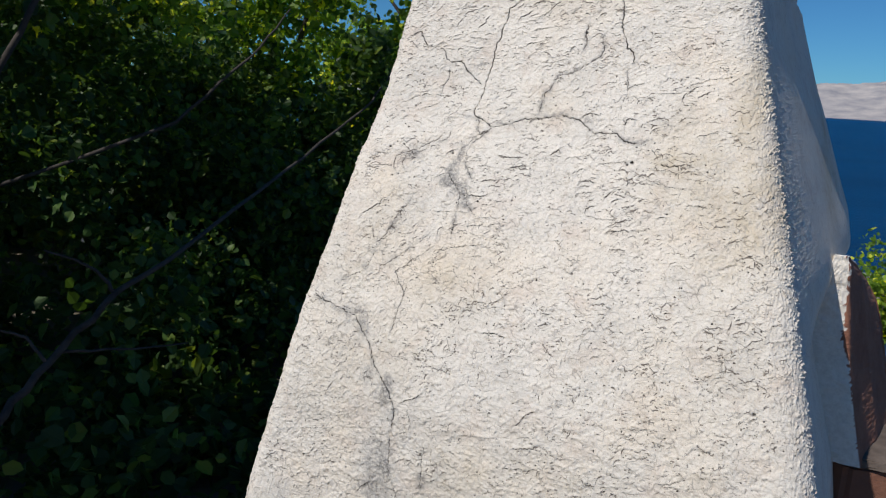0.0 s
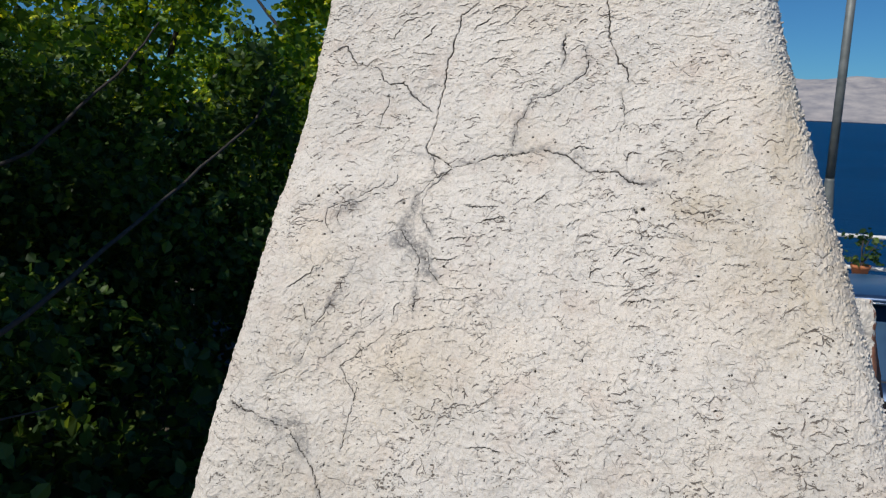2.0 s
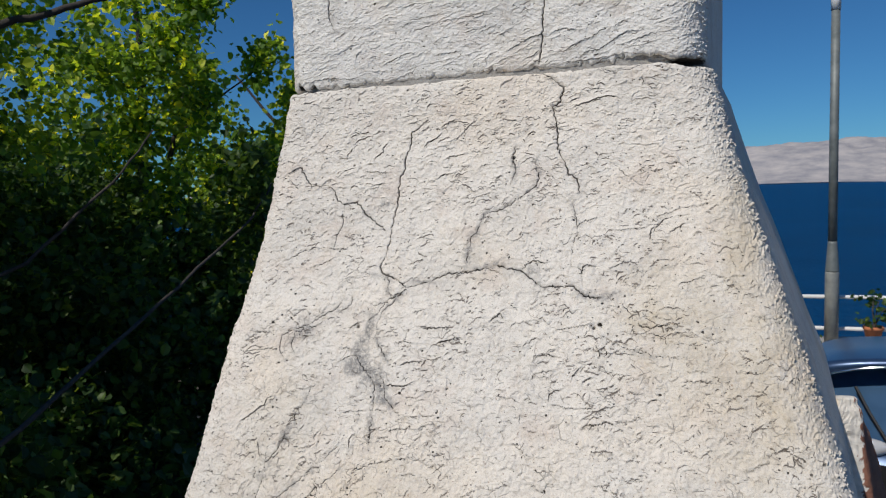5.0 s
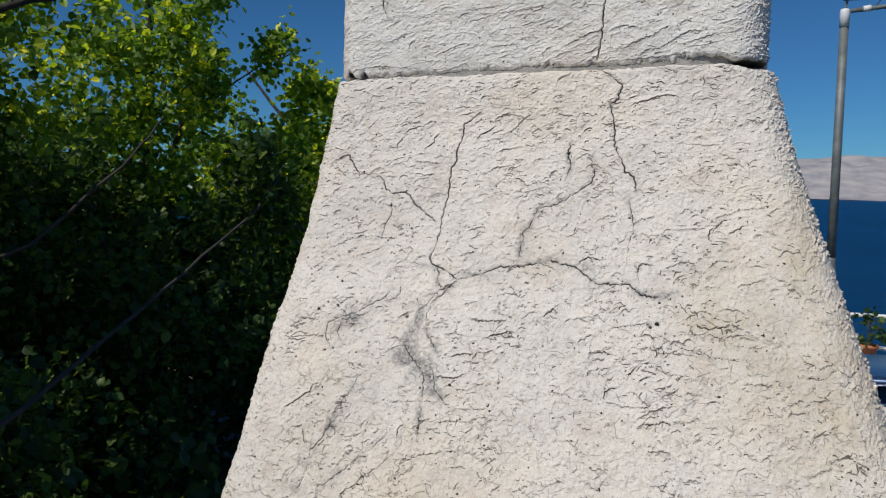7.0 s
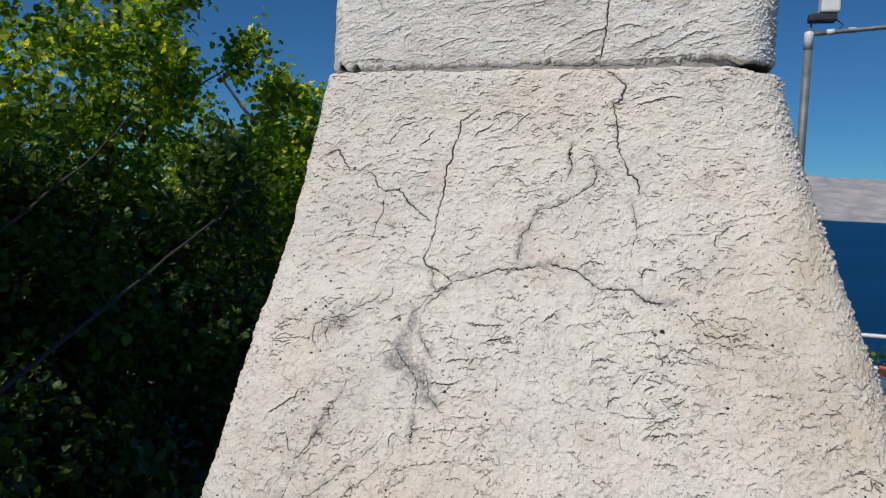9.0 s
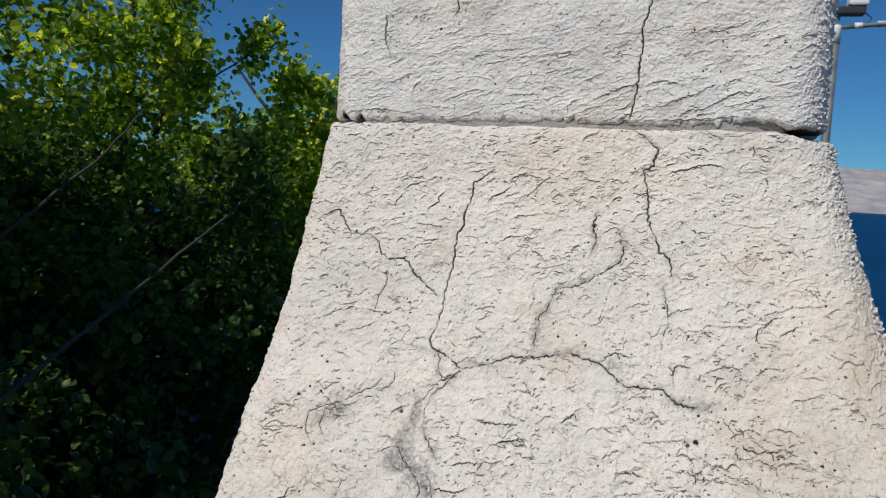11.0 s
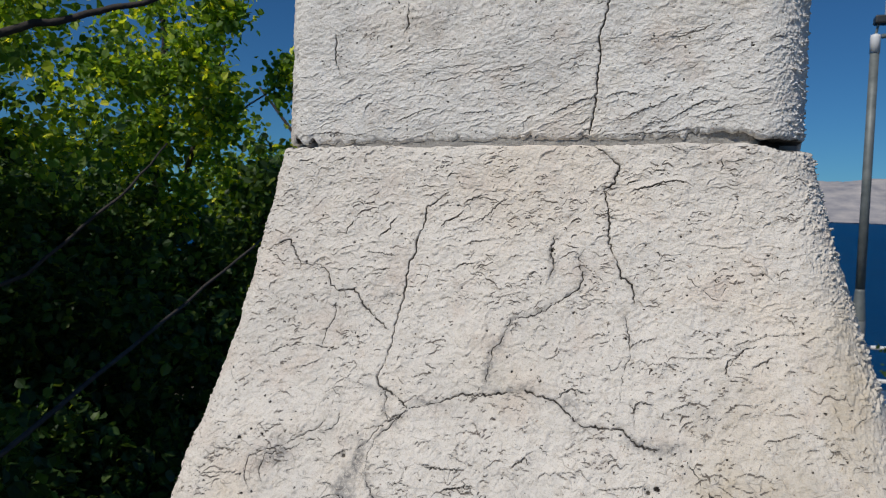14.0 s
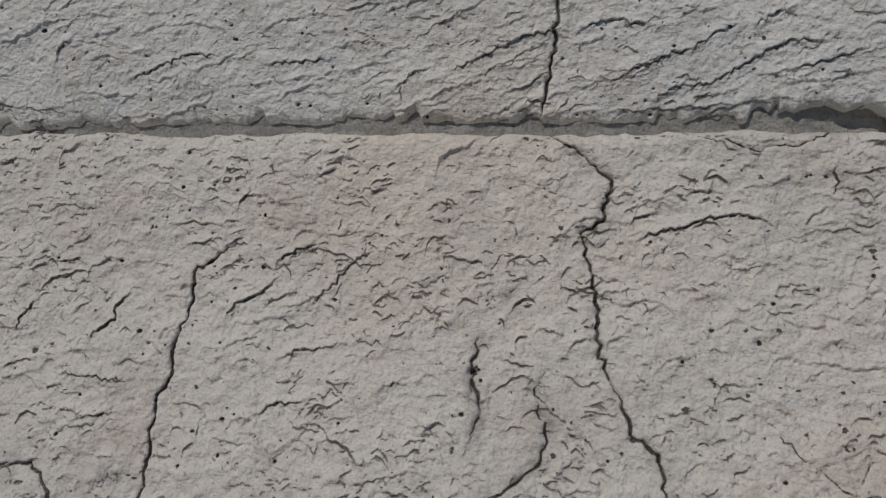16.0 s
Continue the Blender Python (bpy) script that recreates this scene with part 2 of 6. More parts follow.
M_SEAL = plain("black_trim", (0.008, 0.008, 0.009), (0.016, 0.016, 0.017), 40, 0.5)

# ---- mesh helpers ----
def part(name, bm, material, parent=None, label="", smooth=False):
    """One mesh object from a bmesh."""
    me = bpy.data.meshes.new(name)
    bm.to_mesh(me)
    bm.free()
    me.materials.append(material)
    if smooth:
        me.polygons.foreach_set("use_smooth", [True] * len(me.polygons))
    ob = new(name, me)
    ob.parent = parent
    return tagged(ob, label)


def mesh_from(name, co, quads, material, attributes=None, smooth=True):
    """One mesh object from arrays of places and four-cornered faces."""
    me = bpy.data.meshes.new(name)
    me.vertices.add(len(co))
    me.vertices.foreach_set("co", co.astype(np.float32).ravel())
    me.loops.add(quads.size)
    me.loops.foreach_set("vertex_index", quads.astype(np.int32).ravel())
    me.polygons.add(len(quads))
    me.polygons.foreach_set("loop_start", np.arange(0, quads.size, 4, dtype=np.int32))
    me.update(calc_edges=True)
    me.polygons.foreach_set("use_smooth", np.full(len(quads), smooth))
    for key, values in (attributes or {}).items():
        me.attributes.new(key, "FLOAT", "POINT").data.foreach_set("value", values.astype(np.float32).ravel())
    me.materials.append(material)
    return new(name, me)


def grid_mesh(name, points, material, wrap=False, attributes=None):
    """A mesh from a rows x columns x 3 array of places; wrap joins the last column to the first."""
    rows, cols = points.shape[:2]
    idx = np.arange(rows * cols, dtype=np.int32).reshape(rows, cols)
    right = np.roll(idx, -1, 1) if wrap else idx[:, 1:]
    left = idx if wrap else idx[:, :-1]
    quads = np.stack([left[:-1], right[:-1], right[1:], left[1:]], -1).reshape(-1, 4)
    return mesh_from(name, points.reshape(-1, 3), quads, material, attributes)


def box(bm, x0, x1, y0, y1, z0, z1, bevel=0.0, segments=2):
    m = Matrix.Translation(((x0 + x1) / 2, (y0 + y1) / 2, (z0 + z1) / 2)) @ Matrix.Diagonal((x1 - x0, y1 - y0, z1 - z0, 1))
    made = bmesh.ops.create_cube(bm, size=1, matrix=m)["verts"]
    if bevel:
        edges = list({e for v in made for e in v.link_edges})
        bmesh.ops.bevel(bm, geom=edges, offset=bevel, segments=segments, affect="EDGES", profile=0.5)
    return bm


def tube(bm, places, radii, sides=10, cap=True):
    """A bent, tapered round bar through the places."""
    places = [Vector(p) for p in places]
    rings, side = [], None
    for i, p in enumerate(places):
        way = (places[min(i + 1, len(places) - 1)] - places[max(i - 1, 0)]).normalized()
        if side is None:
            side = way.cross(Vector((0.31, 0.87, 0.38))).normalized()
        side = (side - way * side.dot(way)).normalized()
        up = way.cross(side)
        r = radii[i] if hasattr(radii, "__len__") else radii
        rings.append([bm.verts.new(p + r * (math.cos(a) * side + math.sin(a) * up)) for a in (2 * math.pi * k / sides for k in range(sides))])
    for a, b in zip(rings, rings[1:]):
        for k in range(sides):
            bm.faces.new((a[k], a[(k + 1) % sides], b[(k + 1) % sides], b[k]))
    if cap:
        bm.faces.new(rings[0][::-1]), bm.faces.new(rings[-1])
    return bm


def turned(bm, centre, profile, sides=28):
    """A turned body from (radius, height) pairs round a standing axis."""
    c, rings = Vector(centre), []
    for r, z in profile:
        rings.append([bm.verts.new(c + Vector((r * math.cos(a), r * math.sin(a), z))) for a in (2 * math.pi * k / sides for k in range(sides))])
    for a, b in zip(rings, rings[1:]):
        for k in range(sides):
            bm.faces.new((a[k], a[(k + 1) % sides], b[(k + 1) % sides], b[k]))
    bm.faces.new(rings[0][::-1]), bm.faces.new(rings[-1])
    return bm


def thing(name, at, label, category, group="", kind=""):
    ob = new(name)
    ob.location = at
    ob.empty_display_size = 0.1
    return tagged(ob, label, category, group, kind)


def put_under(ob, parent):
    """Makes ob a part of parent without moving it; parent only stands at a place."""
    ob.parent = parent
    ob.matrix_parent_inverse = Matrix.Translation(-parent.location)
    return ob


def part_of(parent, name, bm, material, label="", smooth=False):
    return put_under(part(name, bm, material, None, label, smooth), parent)


def smoothstep(a, b, v):
    t = np.clip((v - a) / (b - a), 0, 1)
    return t * t * (3 - 2 * t)

# ---- the rendered fireplace: hood, flue block, mortar ----
rng = np.random.default_rng(7)
PX = 0.00026                                  # grain of the relief sheets, in metres
U0, U1, V0, V1 = -0.13, 0.58, 0.96, 1.80      # stretch of wall that carries strokes and cracks
NU, NV = int((U1 - U0) / PX), int((V1 - V0) / PX)


def cloud(length, aniso=1.0, seed=1, turn=0.0):
    """Soft random relief of the given wave length, mean 0 and deviation 1, as a sheet of NV x NU."""
    r = np.random.default_rng(seed)
    fy, fx = np.fft.fftfreq(NV, PX)[:, None], np.fft.rfftfreq(NU, PX)[None, :]
    c, s = math.cos(radians(turn)), math.sin(radians(turn))
    along, across = fx * c + fy * s, -fx * s + fy * c
    f2 = (along * length * aniso) ** 2 + (across * length) ** 2
    out = np.fft.irfft2(np.fft.rfft2(r.standard_normal((NV, NU))) * np.exp(-f2 * 2.2), s=(NV, NU))
    return ((out - out.mean()) / out.std()).astype(np.float32)


BROAD, LUMPS, PEBBLE, GRAIN = cloud(0.022, 1.3, 11), cloud(0.0065, 1.6, 12), cloud(0.0028, 1.2, 13), cloud(0.0013, 1.0, 14)
STROKES = np.zeros((NV, NU), np.float32)
DIRT_SHADE = np.zeros((NV, NU), np.float32)
PITS = np.zeros((NV, NU), np.float32)


def stamp(sheet, u, v, reach, shape, how=np.maximum):
    """Works shape(du, dv) into the sheet round (u, v)."""
    i0, i1 = max(0, int((v - reach - V0) / PX)), min(NV, int((v + reach - V0) / PX) + 1)
    j0, j1 = max(0, int((u - reach - U0) / PX)), min(NU, int((u + reach - U0) / PX) + 1)
    if i1 - i0 < 2 or j1 - j0 < 2:
        return
    dv = (V0 + PX * np.arange(i0, i1) - v)[:, None].astype(np.float32)
    du = (U0 + PX * np.arange(j0, j1) - u)[None, :].astype(np.float32)
    sheet[i0:i1, j0:j1] = how(sheet[i0:i1, j0:j1], shape(du, dv))


def trowel_stroke(u, v, turn, length, bend, height, soft, dirt_shade=0.0, hook=0.0):
    """A raised lip of plaster: gentle back above, sharp broken edge below, now and then hooked down at one end, dirt
    and shade painted as a dark line under it.
    """
    c, s = math.cos(turn), math.sin(turn)
    k1, k2, p1, p2 = rng.uniform(450, 900), rng.uniform(1200, 2200), rng.uniform(0, 6), rng.uniform(0, 6)
    side = rng.choice((-1, 1))
    skew, thin = rng.uniform(-0.3, 0.3), rng.uniform(0.00028, 0.00042)

    def bent(du, dv):
        a, d = du * c + dv * s, -du * s + dv * c
        return a, d + bend * a * a / length + hook * length * 5 * np.clip(side * a / length - 0.2, 0, 1) ** 2 - 0.0004 * np.sin(a * k1 + p1) - 0.00018 * np.sin(a * k2 + p2)

    def shape(du, dv):
        a, d = bent(du, dv)
        end = np.clip(1 - (2 * a / length) ** 2, 0, 1)
        return height * np.sqrt(end) * np.where(d > 0, np.exp(-d / soft), np.exp(-((d / 0.00022) ** 2)))

    def under_edge(du, dv):
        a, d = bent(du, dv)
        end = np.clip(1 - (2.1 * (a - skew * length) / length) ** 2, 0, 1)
        return dirt_shade * np.sqrt(end) * np.exp(-(((d + 0.00034) / thin) ** 2))

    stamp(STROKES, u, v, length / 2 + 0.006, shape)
    if dirt_shade > 0.05:
        stamp(DIRT_SHADE, u, v, length / 2 + 0.004, under_edge)


def some_dirt_shade(share, most=1.0):
    """Most lips are clean, some hold a painted dark line of dirt and shade."""
    return rng.uniform(0.40, most) if rng.uniform() < share else rng.uniform(0, 0.2)


def any_place(low, high):
    return rng.uniform(U0, U1), rng.uniform(low, high)


def lower_share(v):
    """0 on the upper hood, 1 near its foot, where the plaster curls in all ways."""
    return float(smoothstep(1.42, 1.24, np.array(v)))


for _ in range(3500):                          # lips on the hood
    u, v = any_place(V0, 1.619)
    foot = lower_share(v)
    bend = rng.choice((1, 1, 1, -0.6)) * rng.uniform(0.1, 1.0)
    trowel_stroke(u, v, radians(rng.normal(6 - 4 * foot, 15 + 20 * foot)), rng.lognormal(math.log(0.0095), 0.42), bend,
                  rng.uniform(0.0005, 0.0014), rng.uniform(0.0007, 0.0022), some_dirt_shade(0.72), rng.choice((0, 0, 0.8, 1.4)))
for _ in range(12500):                          # short flecks and curls
    u, v = any_place(V0, 1.619)
    foot = lower_share(v)
    trowel_stroke(u, v, radians(rng.normal(10, 34 + 22 * foot)), rng.lognormal(math.log(0.0038), 0.32), rng.uniform(-0.4, 1.2),
                  rng.uniform(0.0003, 0.0010), rng.uniform(0.0005, 0.0012), some_dirt_shade(0.50), rng.choice((0, 0, 1.2)))
for _ in range(3600):                          # more curls low on the hood
    u, v = any_place(V0, 1.38)
    trowel_stroke(u, v, radians(rng.normal(5, 50)), rng.lognormal(math.log(0.0050), 0.35), rng.uniform(-0.6, 1.4),
                  rng.uniform(0.0004, 0.0010), rng.uniform(0.0006, 0.0014), some_dirt_shade(0.55), rng.choice((0, 1.2, 1.6)))
for _ in range(900):                          # sweeping ridges on the block
    u, v = any_place(1.622, V1)
    trowel_stroke(u, v, radians(rng.normal(13, 8)), rng.lognormal(math.log(0.022), 0.5), rng.uniform(-0.25, 0.5),
                  rng.uniform(0.0004, 0.0009), rng.uniform(0.0006, 0.0014), some_dirt_shade(0.30, 0.8))
for _ in range(3000):
    u, v = any_place(1.622, V1)
    trowel_stroke(u, v, radians(rng.normal(14, 26)), rng.lognormal(math.log(0.0042), 0.35), rng.uniform(-0.3, 0.8),
                  rng.uniform(0.0002, 0.0006), rng.uniform(0.0005, 0.0012), some_dirt_shade(0.25, 0.9))
for _ in range(8000):
    (u, v), r = any_place(V0, V1), rng.lognormal(math.log(0.00036), 0.36)
    w = rng.uniform(0.8, 1.9)
    stamp(PITS, u, v, 3 * r * w, lambda du, dv: np.exp(-((du / (r * w)) ** 2 + (dv / r) ** 2)) * min(1, r / 0.0006))

def flakes(length, aniso, seed, turn, level, lift, cover):
    """Plates of thick paint with sharp broken rims along the contours of a soft relief. Returns height and the dirt and
    shade painted under the rims.
    """
    n = cloud(length, aniso, seed, turn) + 0.30 * cloud(length * 0.3, 1.2, seed + 50) - level
    gv, gu = np.gradient(n, PX)
    steep = np.sqrt(gv * gv + gu * gu) + 60.0
    off = n / steep                            # about the distance to the rim
    mask = np.clip(0.5 + 1.1 * cloud(0.008, 1.3, seed + 90) + cover, 0, 1)
    height = lift * mask / (1 + np.exp(-np.clip(off / 0.00009, -30, 30)))
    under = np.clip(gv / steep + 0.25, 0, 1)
    dirt_shade = mask * under * np.exp(-(((off + 0.00020) / 0.00032) ** 2))
    return height.astype(np.float32), dirt_shade.astype(np.float32)


PLATES = np.zeros((NV, NU), np.float32)
ON_HOOD = ((V0 + PX * np.arange(NV))[:, None] < 1.6185).astype(np.float32)
for length, aniso, seed, turn, level, lift, cover, where in (
        (0.0115, 1.9, 201, 4, 0.0, 0.00055, -0.25, ON_HOOD), (0.0062, 1.5, 202, 8, 0.4, 0.00042, -0.30, ON_HOOD), (0.0036, 1.4, 203, 12, -0.6, 0.00030, -0.35, ON_HOOD),
        (0.0100, 3.4, 204, 15, 0.2, 0.00028, -0.35, 1 - ON_HOOD), (0.0046, 2.2, 205, 18, -0.5, 0.00020, -0.40, 1 - ON_HOOD)):
    high, rim_shade = flakes(length, aniso, seed, turn, level, lift, cover)
    PLATES += high * where
    DIRT_SHADE = np.maximum(DIRT_SHADE, 0.75 * rim_shade * where)
WORN = np.clip(0.84 + 0.24 * cloud(0.030, 0.7, 300) + 0.14 * cloud(0.011, 1.2, 301), 0.3, 1.3)     # how dark the lines under the lips are on each stretch
DIRT_SHADE *= WORN

GROOVE = np.zeros((NV, NU), np.float32)
GRIME_SHADE = np.zeros((NV, NU), np.float32)
SMEAR = np.zeros((NV, NU), np.float32)
OCHRE = np.zeros((NV, NU), np.float32)


def jagged(line, step=0.0016, wander=0.00045):
    """The line with many small kinks."""
    out = [line[0]]
    for (x0, z0), (x1, z1) in zip(line, line[1:]):
        far = math.hypot(x1 - x0, z1 - z0)
        n = max(1, int(far / step))
        for k in range(1, n + 1):
            w = rng.normal(0, wander) if k < n else 0
            out.append((x0 + (x1 - x0) * k / n - w * (z1 - z0) / far, z0 + (z1 - z0) * k / n + w * (x1 - x0) / far))
    return out


def crack(width, depth, soot_shade, line):
    line = jagged(line)
    open_to = 1.0
    for i, ((x0, z0), (x1, z1)) in enumerate(zip(line, line[1:])):
        open_to = float(np.clip(open_to + rng.normal(0.02, 0.25), 0.7, 1.5))
        dx, dz = x1 - x0, z1 - z0
        ll = dx * dx + dz * dz + 1e-12
        w = 0.70 * width * open_to * min(1.0, 0.35 + 0.25 * min(i, len(line) - 2 - i))
        deep = depth * rng.uniform(0.7, 1.1)

        def off(du, dv):
            t = np.clip((du * dx + dv * dz) / ll, 0, 1)
            return np.hypot(du - t * dx, dv - t * dz)

        stamp(GROOVE, x0, z0, 0.006, lambda du, dv: deep * np.exp(-((off(du, dv) / w) ** 2)))
        dark = rng.uniform(0.54, 0.88) * min(1.0, 0.40 + 0.55 * open_to)
        stamp(GRIME_SHADE, x0, z0, 0.006, lambda du, dv: dark * np.exp(-((off(du, dv) / (w * 0.95)) ** 2)))
        if soot_shade:
            wide = 0.0026 * rng.uniform(0.6, 1.6)
            stamp(SMEAR, x0, z0, 0.012, lambda du, dv: 0.62 * soot_shade * np.exp(-((off(du, dv) / wide) ** 2)))


def lip(height, dirt_shade, line):
    """A raised, overhanging edge of plaster along the line, with its gap below painted dark for dirt and shade."""
    line = jagged(line, 0.0011, 0.00035)
    for i, ((x0, z0), (x1, z1)) in enumerate(zip(line, line[1:])):
        dx, dz = x1 - x0, z1 - z0
        ll = dx * dx + dz * dz + 1e-12
        l = math.sqrt(ll)
        fade = min(1.0, 0.4 + 0.2 * min(i, len(line) - 2 - i))
        high, soft, dark, thin = height * fade * rng.uniform(0.7, 1.2), rng.uniform(0.0012, 0.0022), dirt_shade * fade * rng.uniform(0.6, 1.0), rng.uniform(0.00028, 0.00042)

        def apart(du, dv):
            t = np.clip((du * dx + dv * dz) / ll, 0, 1)
            return np.hypot(du - t * dx, dv - t * dz), (dv * dx - du * dz) / l * (1 if dx >= 0 else -1)

        def raised(du, dv):
            off, up = apart(du, dv)
            return (high + 0.0005) * np.where(up > 0, np.exp(-off / soft), np.exp(-((off / 0.00022) ** 2)))

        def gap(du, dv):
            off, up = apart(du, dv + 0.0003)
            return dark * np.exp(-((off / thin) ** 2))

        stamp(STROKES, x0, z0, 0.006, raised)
        stamp(GRIME_SHADE, x0, z0, 0.004, lambda du, dv: 0.95 * gap(du, dv))
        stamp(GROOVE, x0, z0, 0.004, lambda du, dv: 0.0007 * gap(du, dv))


# cracks in the plaster: width, depth, soot round it, (x, z) along it
crack(0.00050, 0.0016, 0.25, [(0.0008, 1.5356), (0.0211, 1.5453), (0.0358, 1.5276), (0.051, 1.5282), (0.0597, 1.5231), (0.0645, 1.5137), (0.0717, 1.5107), (0.0834, 1.5126), (0.0961, 1.5), (0.1045, 1.4945), (0.1154, 1.4886), (0.1194, 1.4885)])
crack(0.00055, 0.0018, 0.15, [(0.1413, 1.5816), (0.1274, 1.572), (0.1283, 1.5631), (0.1242, 1.5475), (0.1256, 1.5402), (0.121, 1.5342), (0.1223, 1.5107), (0.1191, 1.4918), (0.1209, 1.4797), (0.1186, 1.4656), (0.1162, 1.4587), (0.1199, 1.4535), (0.1319, 1.4499), (0.1429, 1.4429)])
crack(0.00055, 0.0016, 0.45, [(0.1429, 1.4429), (0.1606, 1.4479), (0.1754, 1.4548), (0.1936, 1.4561), (0.2149, 1.4602), (0.2351, 1.4572), (0.2481, 1.4492), (0.2543, 1.4456), (0.2782, 1.4463), (0.2862, 1.4398), (0.3022, 1.4387)])
crack(0.00030, 0.0009, 0.10, [(0.3022, 1.4387), (0.3128, 1.4363), (0.3201, 1.4297), (0.3255, 1.4231), (0.3324, 1.418), (0.3487, 1.4133)])
crack(0.00055, 0.0018, 0.30, [(0.2419, 1.6179), (0.2507, 1.6122), (0.2608, 1.6042), (0.2588, 1.5915), (0.2518, 1.5878), (0.2569, 1.5706), (0.258, 1.5522), (0.2638, 1.5426), (0.2689, 1.531), (0.275, 1.5276), (0.2773, 1.5161)])
crack(0.00035, 0.0011, 0.30, [(0.2708, 1.5116), (0.275, 1.5007), (0.2781, 1.4863), (0.2748, 1.475), (0.2746, 1.4608), (0.2831, 1.4567), (0.2859, 1.4424)])
crack(0.00055, 0.0020, 0.10, [(0.2525, 1.80), (0.2505, 1.752), (0.2494, 1.7187), (0.2459, 1.7012), (0.2426, 1.691), (0.2443, 1.6788), (0.2424, 1.6664), (0.2426, 1.6476), (0.2399, 1.633), (0.2385, 1.6237)])
crack(0.00060, 0.0012, 0.60, [(0.2225, 1.556), (0.2211, 1.5476), (0.2243, 1.5356), (0.2217, 1.5292)])
crack(0.00038, 0.0008, 0.60, [(0.2431, 1.5492), (0.2398, 1.5428), (0.2441, 1.529), (0.2421, 1.5229), (0.2273, 1.5117), (0.2159, 1.5047), (0.2, 1.5013), (0.1961, 1.4872), (0.1909, 1.4809), (0.1906, 1.4613)])
crack(0.00040, 0.0010, 0.35, [(0.0717, 1.5107), (0.0732, 1.4938), (0.0697, 1.481), (0.0695, 1.4726)])
crack(0.00030, 0.0009, 0.05, [(0.0238, 1.4626), (0.0396, 1.4704), (0.0581, 1.474), (0.0703, 1.4731), (0.0822, 1.4731)])
crack(0.00030, 0.0008, 0.25, [(0.0961, 1.5051), (0.1084, 1.5074), (0.1098, 1.5118), (0.1223, 1.5107)])
crack(0.00040, 0.0009, 0.70, [(0.1429, 1.4429), (0.1351, 1.4336), (0.127, 1.4264), (0.1248, 1.4157), (0.1281, 1.4026), (0.1397, 1.3907)])
crack(0.00035, 0.0008, 0.50, [(0.0963, 1.4406), (0.0972, 1.4299), (0.0868, 1.4214), (0.0714, 1.4141), (0.0531, 1.4082), (0.0522, 1.3992), (0.0587, 1.3914)])
crack(0.00050, 0.0011, 0.55, [(-0.0033, 1.2578), (0.0252, 1.2511), (0.0549, 1.2451), (0.0798, 1.2218), (0.0894, 1.2046), (0.113, 1.1821), (0.1222, 1.1675), (0.119, 1.1409), (0.1223, 1.1073), (0.1323, 1.0834)])
crack(0.00035, 0.0008, 0.60, [(0.1072, 1.397), (0.1329, 1.3739), (0.137, 1.3328)])
crack(0.00035, 0.0007, 0.30, [(0.1194, 1.3198), (0.0863, 1.2936), (0.1033, 1.2745), (0.0999, 1.2367)])
crack(0.00030, 0.0007, 0.50, [(0.0689, 1.2954), (0.0863, 1.3100), (0.1127, 1.3327)])
crack(0.00060, 0.0012, 0.05, [(0.0428, 1.7027), (0.0429, 1.6821), (0.0481, 1.6696)])
crack(0.00060, 0.0012, 0.05, [(0.1021, 1.7216), (0.1031, 1.7061), (0.0991, 1.6995)])
crack(0.00022, 0.0006, 0.00, [(0.3047, 1.5359), (0.3203, 1.5245), (0.326, 1.5212), (0.3421, 1.5211)])
crack(0.00022, 0.0006, 0.00, [(0.326, 1.5212), (0.3325, 1.5316)])
crack(0.00045, 0.0010, 0.00, [(0.3324, 1.4778), (0.3327, 1.4842), (0.3418, 1.4947), (0.3493, 1.4979)])
# lips and finer cracks: height of a lip and darkness painted under it, (x, z) along it from its low end
crack(0.00026, 0.0007, 0.0, [(0.0016, 1.5334), (0.0072, 1.5356), (0.0124, 1.5397), (0.0168, 1.5418), (0.0211, 1.5449)])
lip(0.0007, 0.66, [(0.0516, 1.4575), (0.0598, 1.4602), (0.0688, 1.4638), (0.073, 1.4667)])
crack(0.00032, 0.0009, 0.4, [(0.0906, 1.4484), (0.0895, 1.4411), (0.0899, 1.434), (0.087, 1.4297), (0.0847, 1.4262), (0.0733, 1.4201), (0.0672, 1.4168), (0.0643, 1.4153)])
crack(0.00032, 0.0009, 0.4, [(0.0643, 1.4153), (0.0568, 1.4119), (0.0481, 1.4088), (0.0418, 1.4059), (0.0419, 1.3986), (0.0432, 1.3947), (0.0505, 1.3873)])
crack(0.00032, 0.0009, 0.4, [(0.1249, 1.4539), (0.1288, 1.4395), (0.1323, 1.4348), (0.1384, 1.4381), (0.1443, 1.4417)])
crack(0.00032, 0.0009, 0.4, [(0.1302, 1.4343), (0.1261, 1.4291), (0.1236, 1.4249), (0.1202, 1.4207), (0.1165, 1.4172), (0.1175, 1.4106)])
lip(0.001, 0.9, [(0.1009, 1.4105), (0.1037, 1.4135), (0.1077, 1.4158), (0.1117, 1.4181)])
lip(0.001, 0.9, [(0.1024, 1.4226), (0.1049, 1.4175)])
lip(0.0007, 0.66, [(0.0097, 1.3919), (0.0189, 1.3939), (0.033, 1.3958), (0.0423, 1.3946)])
lip(0.0007, 0.66, [(0.0967, 1.3979), (0.1033, 1.3988), (0.1082, 1.3977)])
lip(0.0007, 0.66, [(0.0971, 1.3883), (0.103, 1.3919), (0.1115, 1.3941)])
lip(0.0007, 0.66, [(0.1508, 1.4249), (0.1593, 1.4267), (0.1676, 1.4289)])
lip(0.0007, 0.66, [(0.1575, 1.4156), (0.1685, 1.4153), (0.1751, 1.4151)])
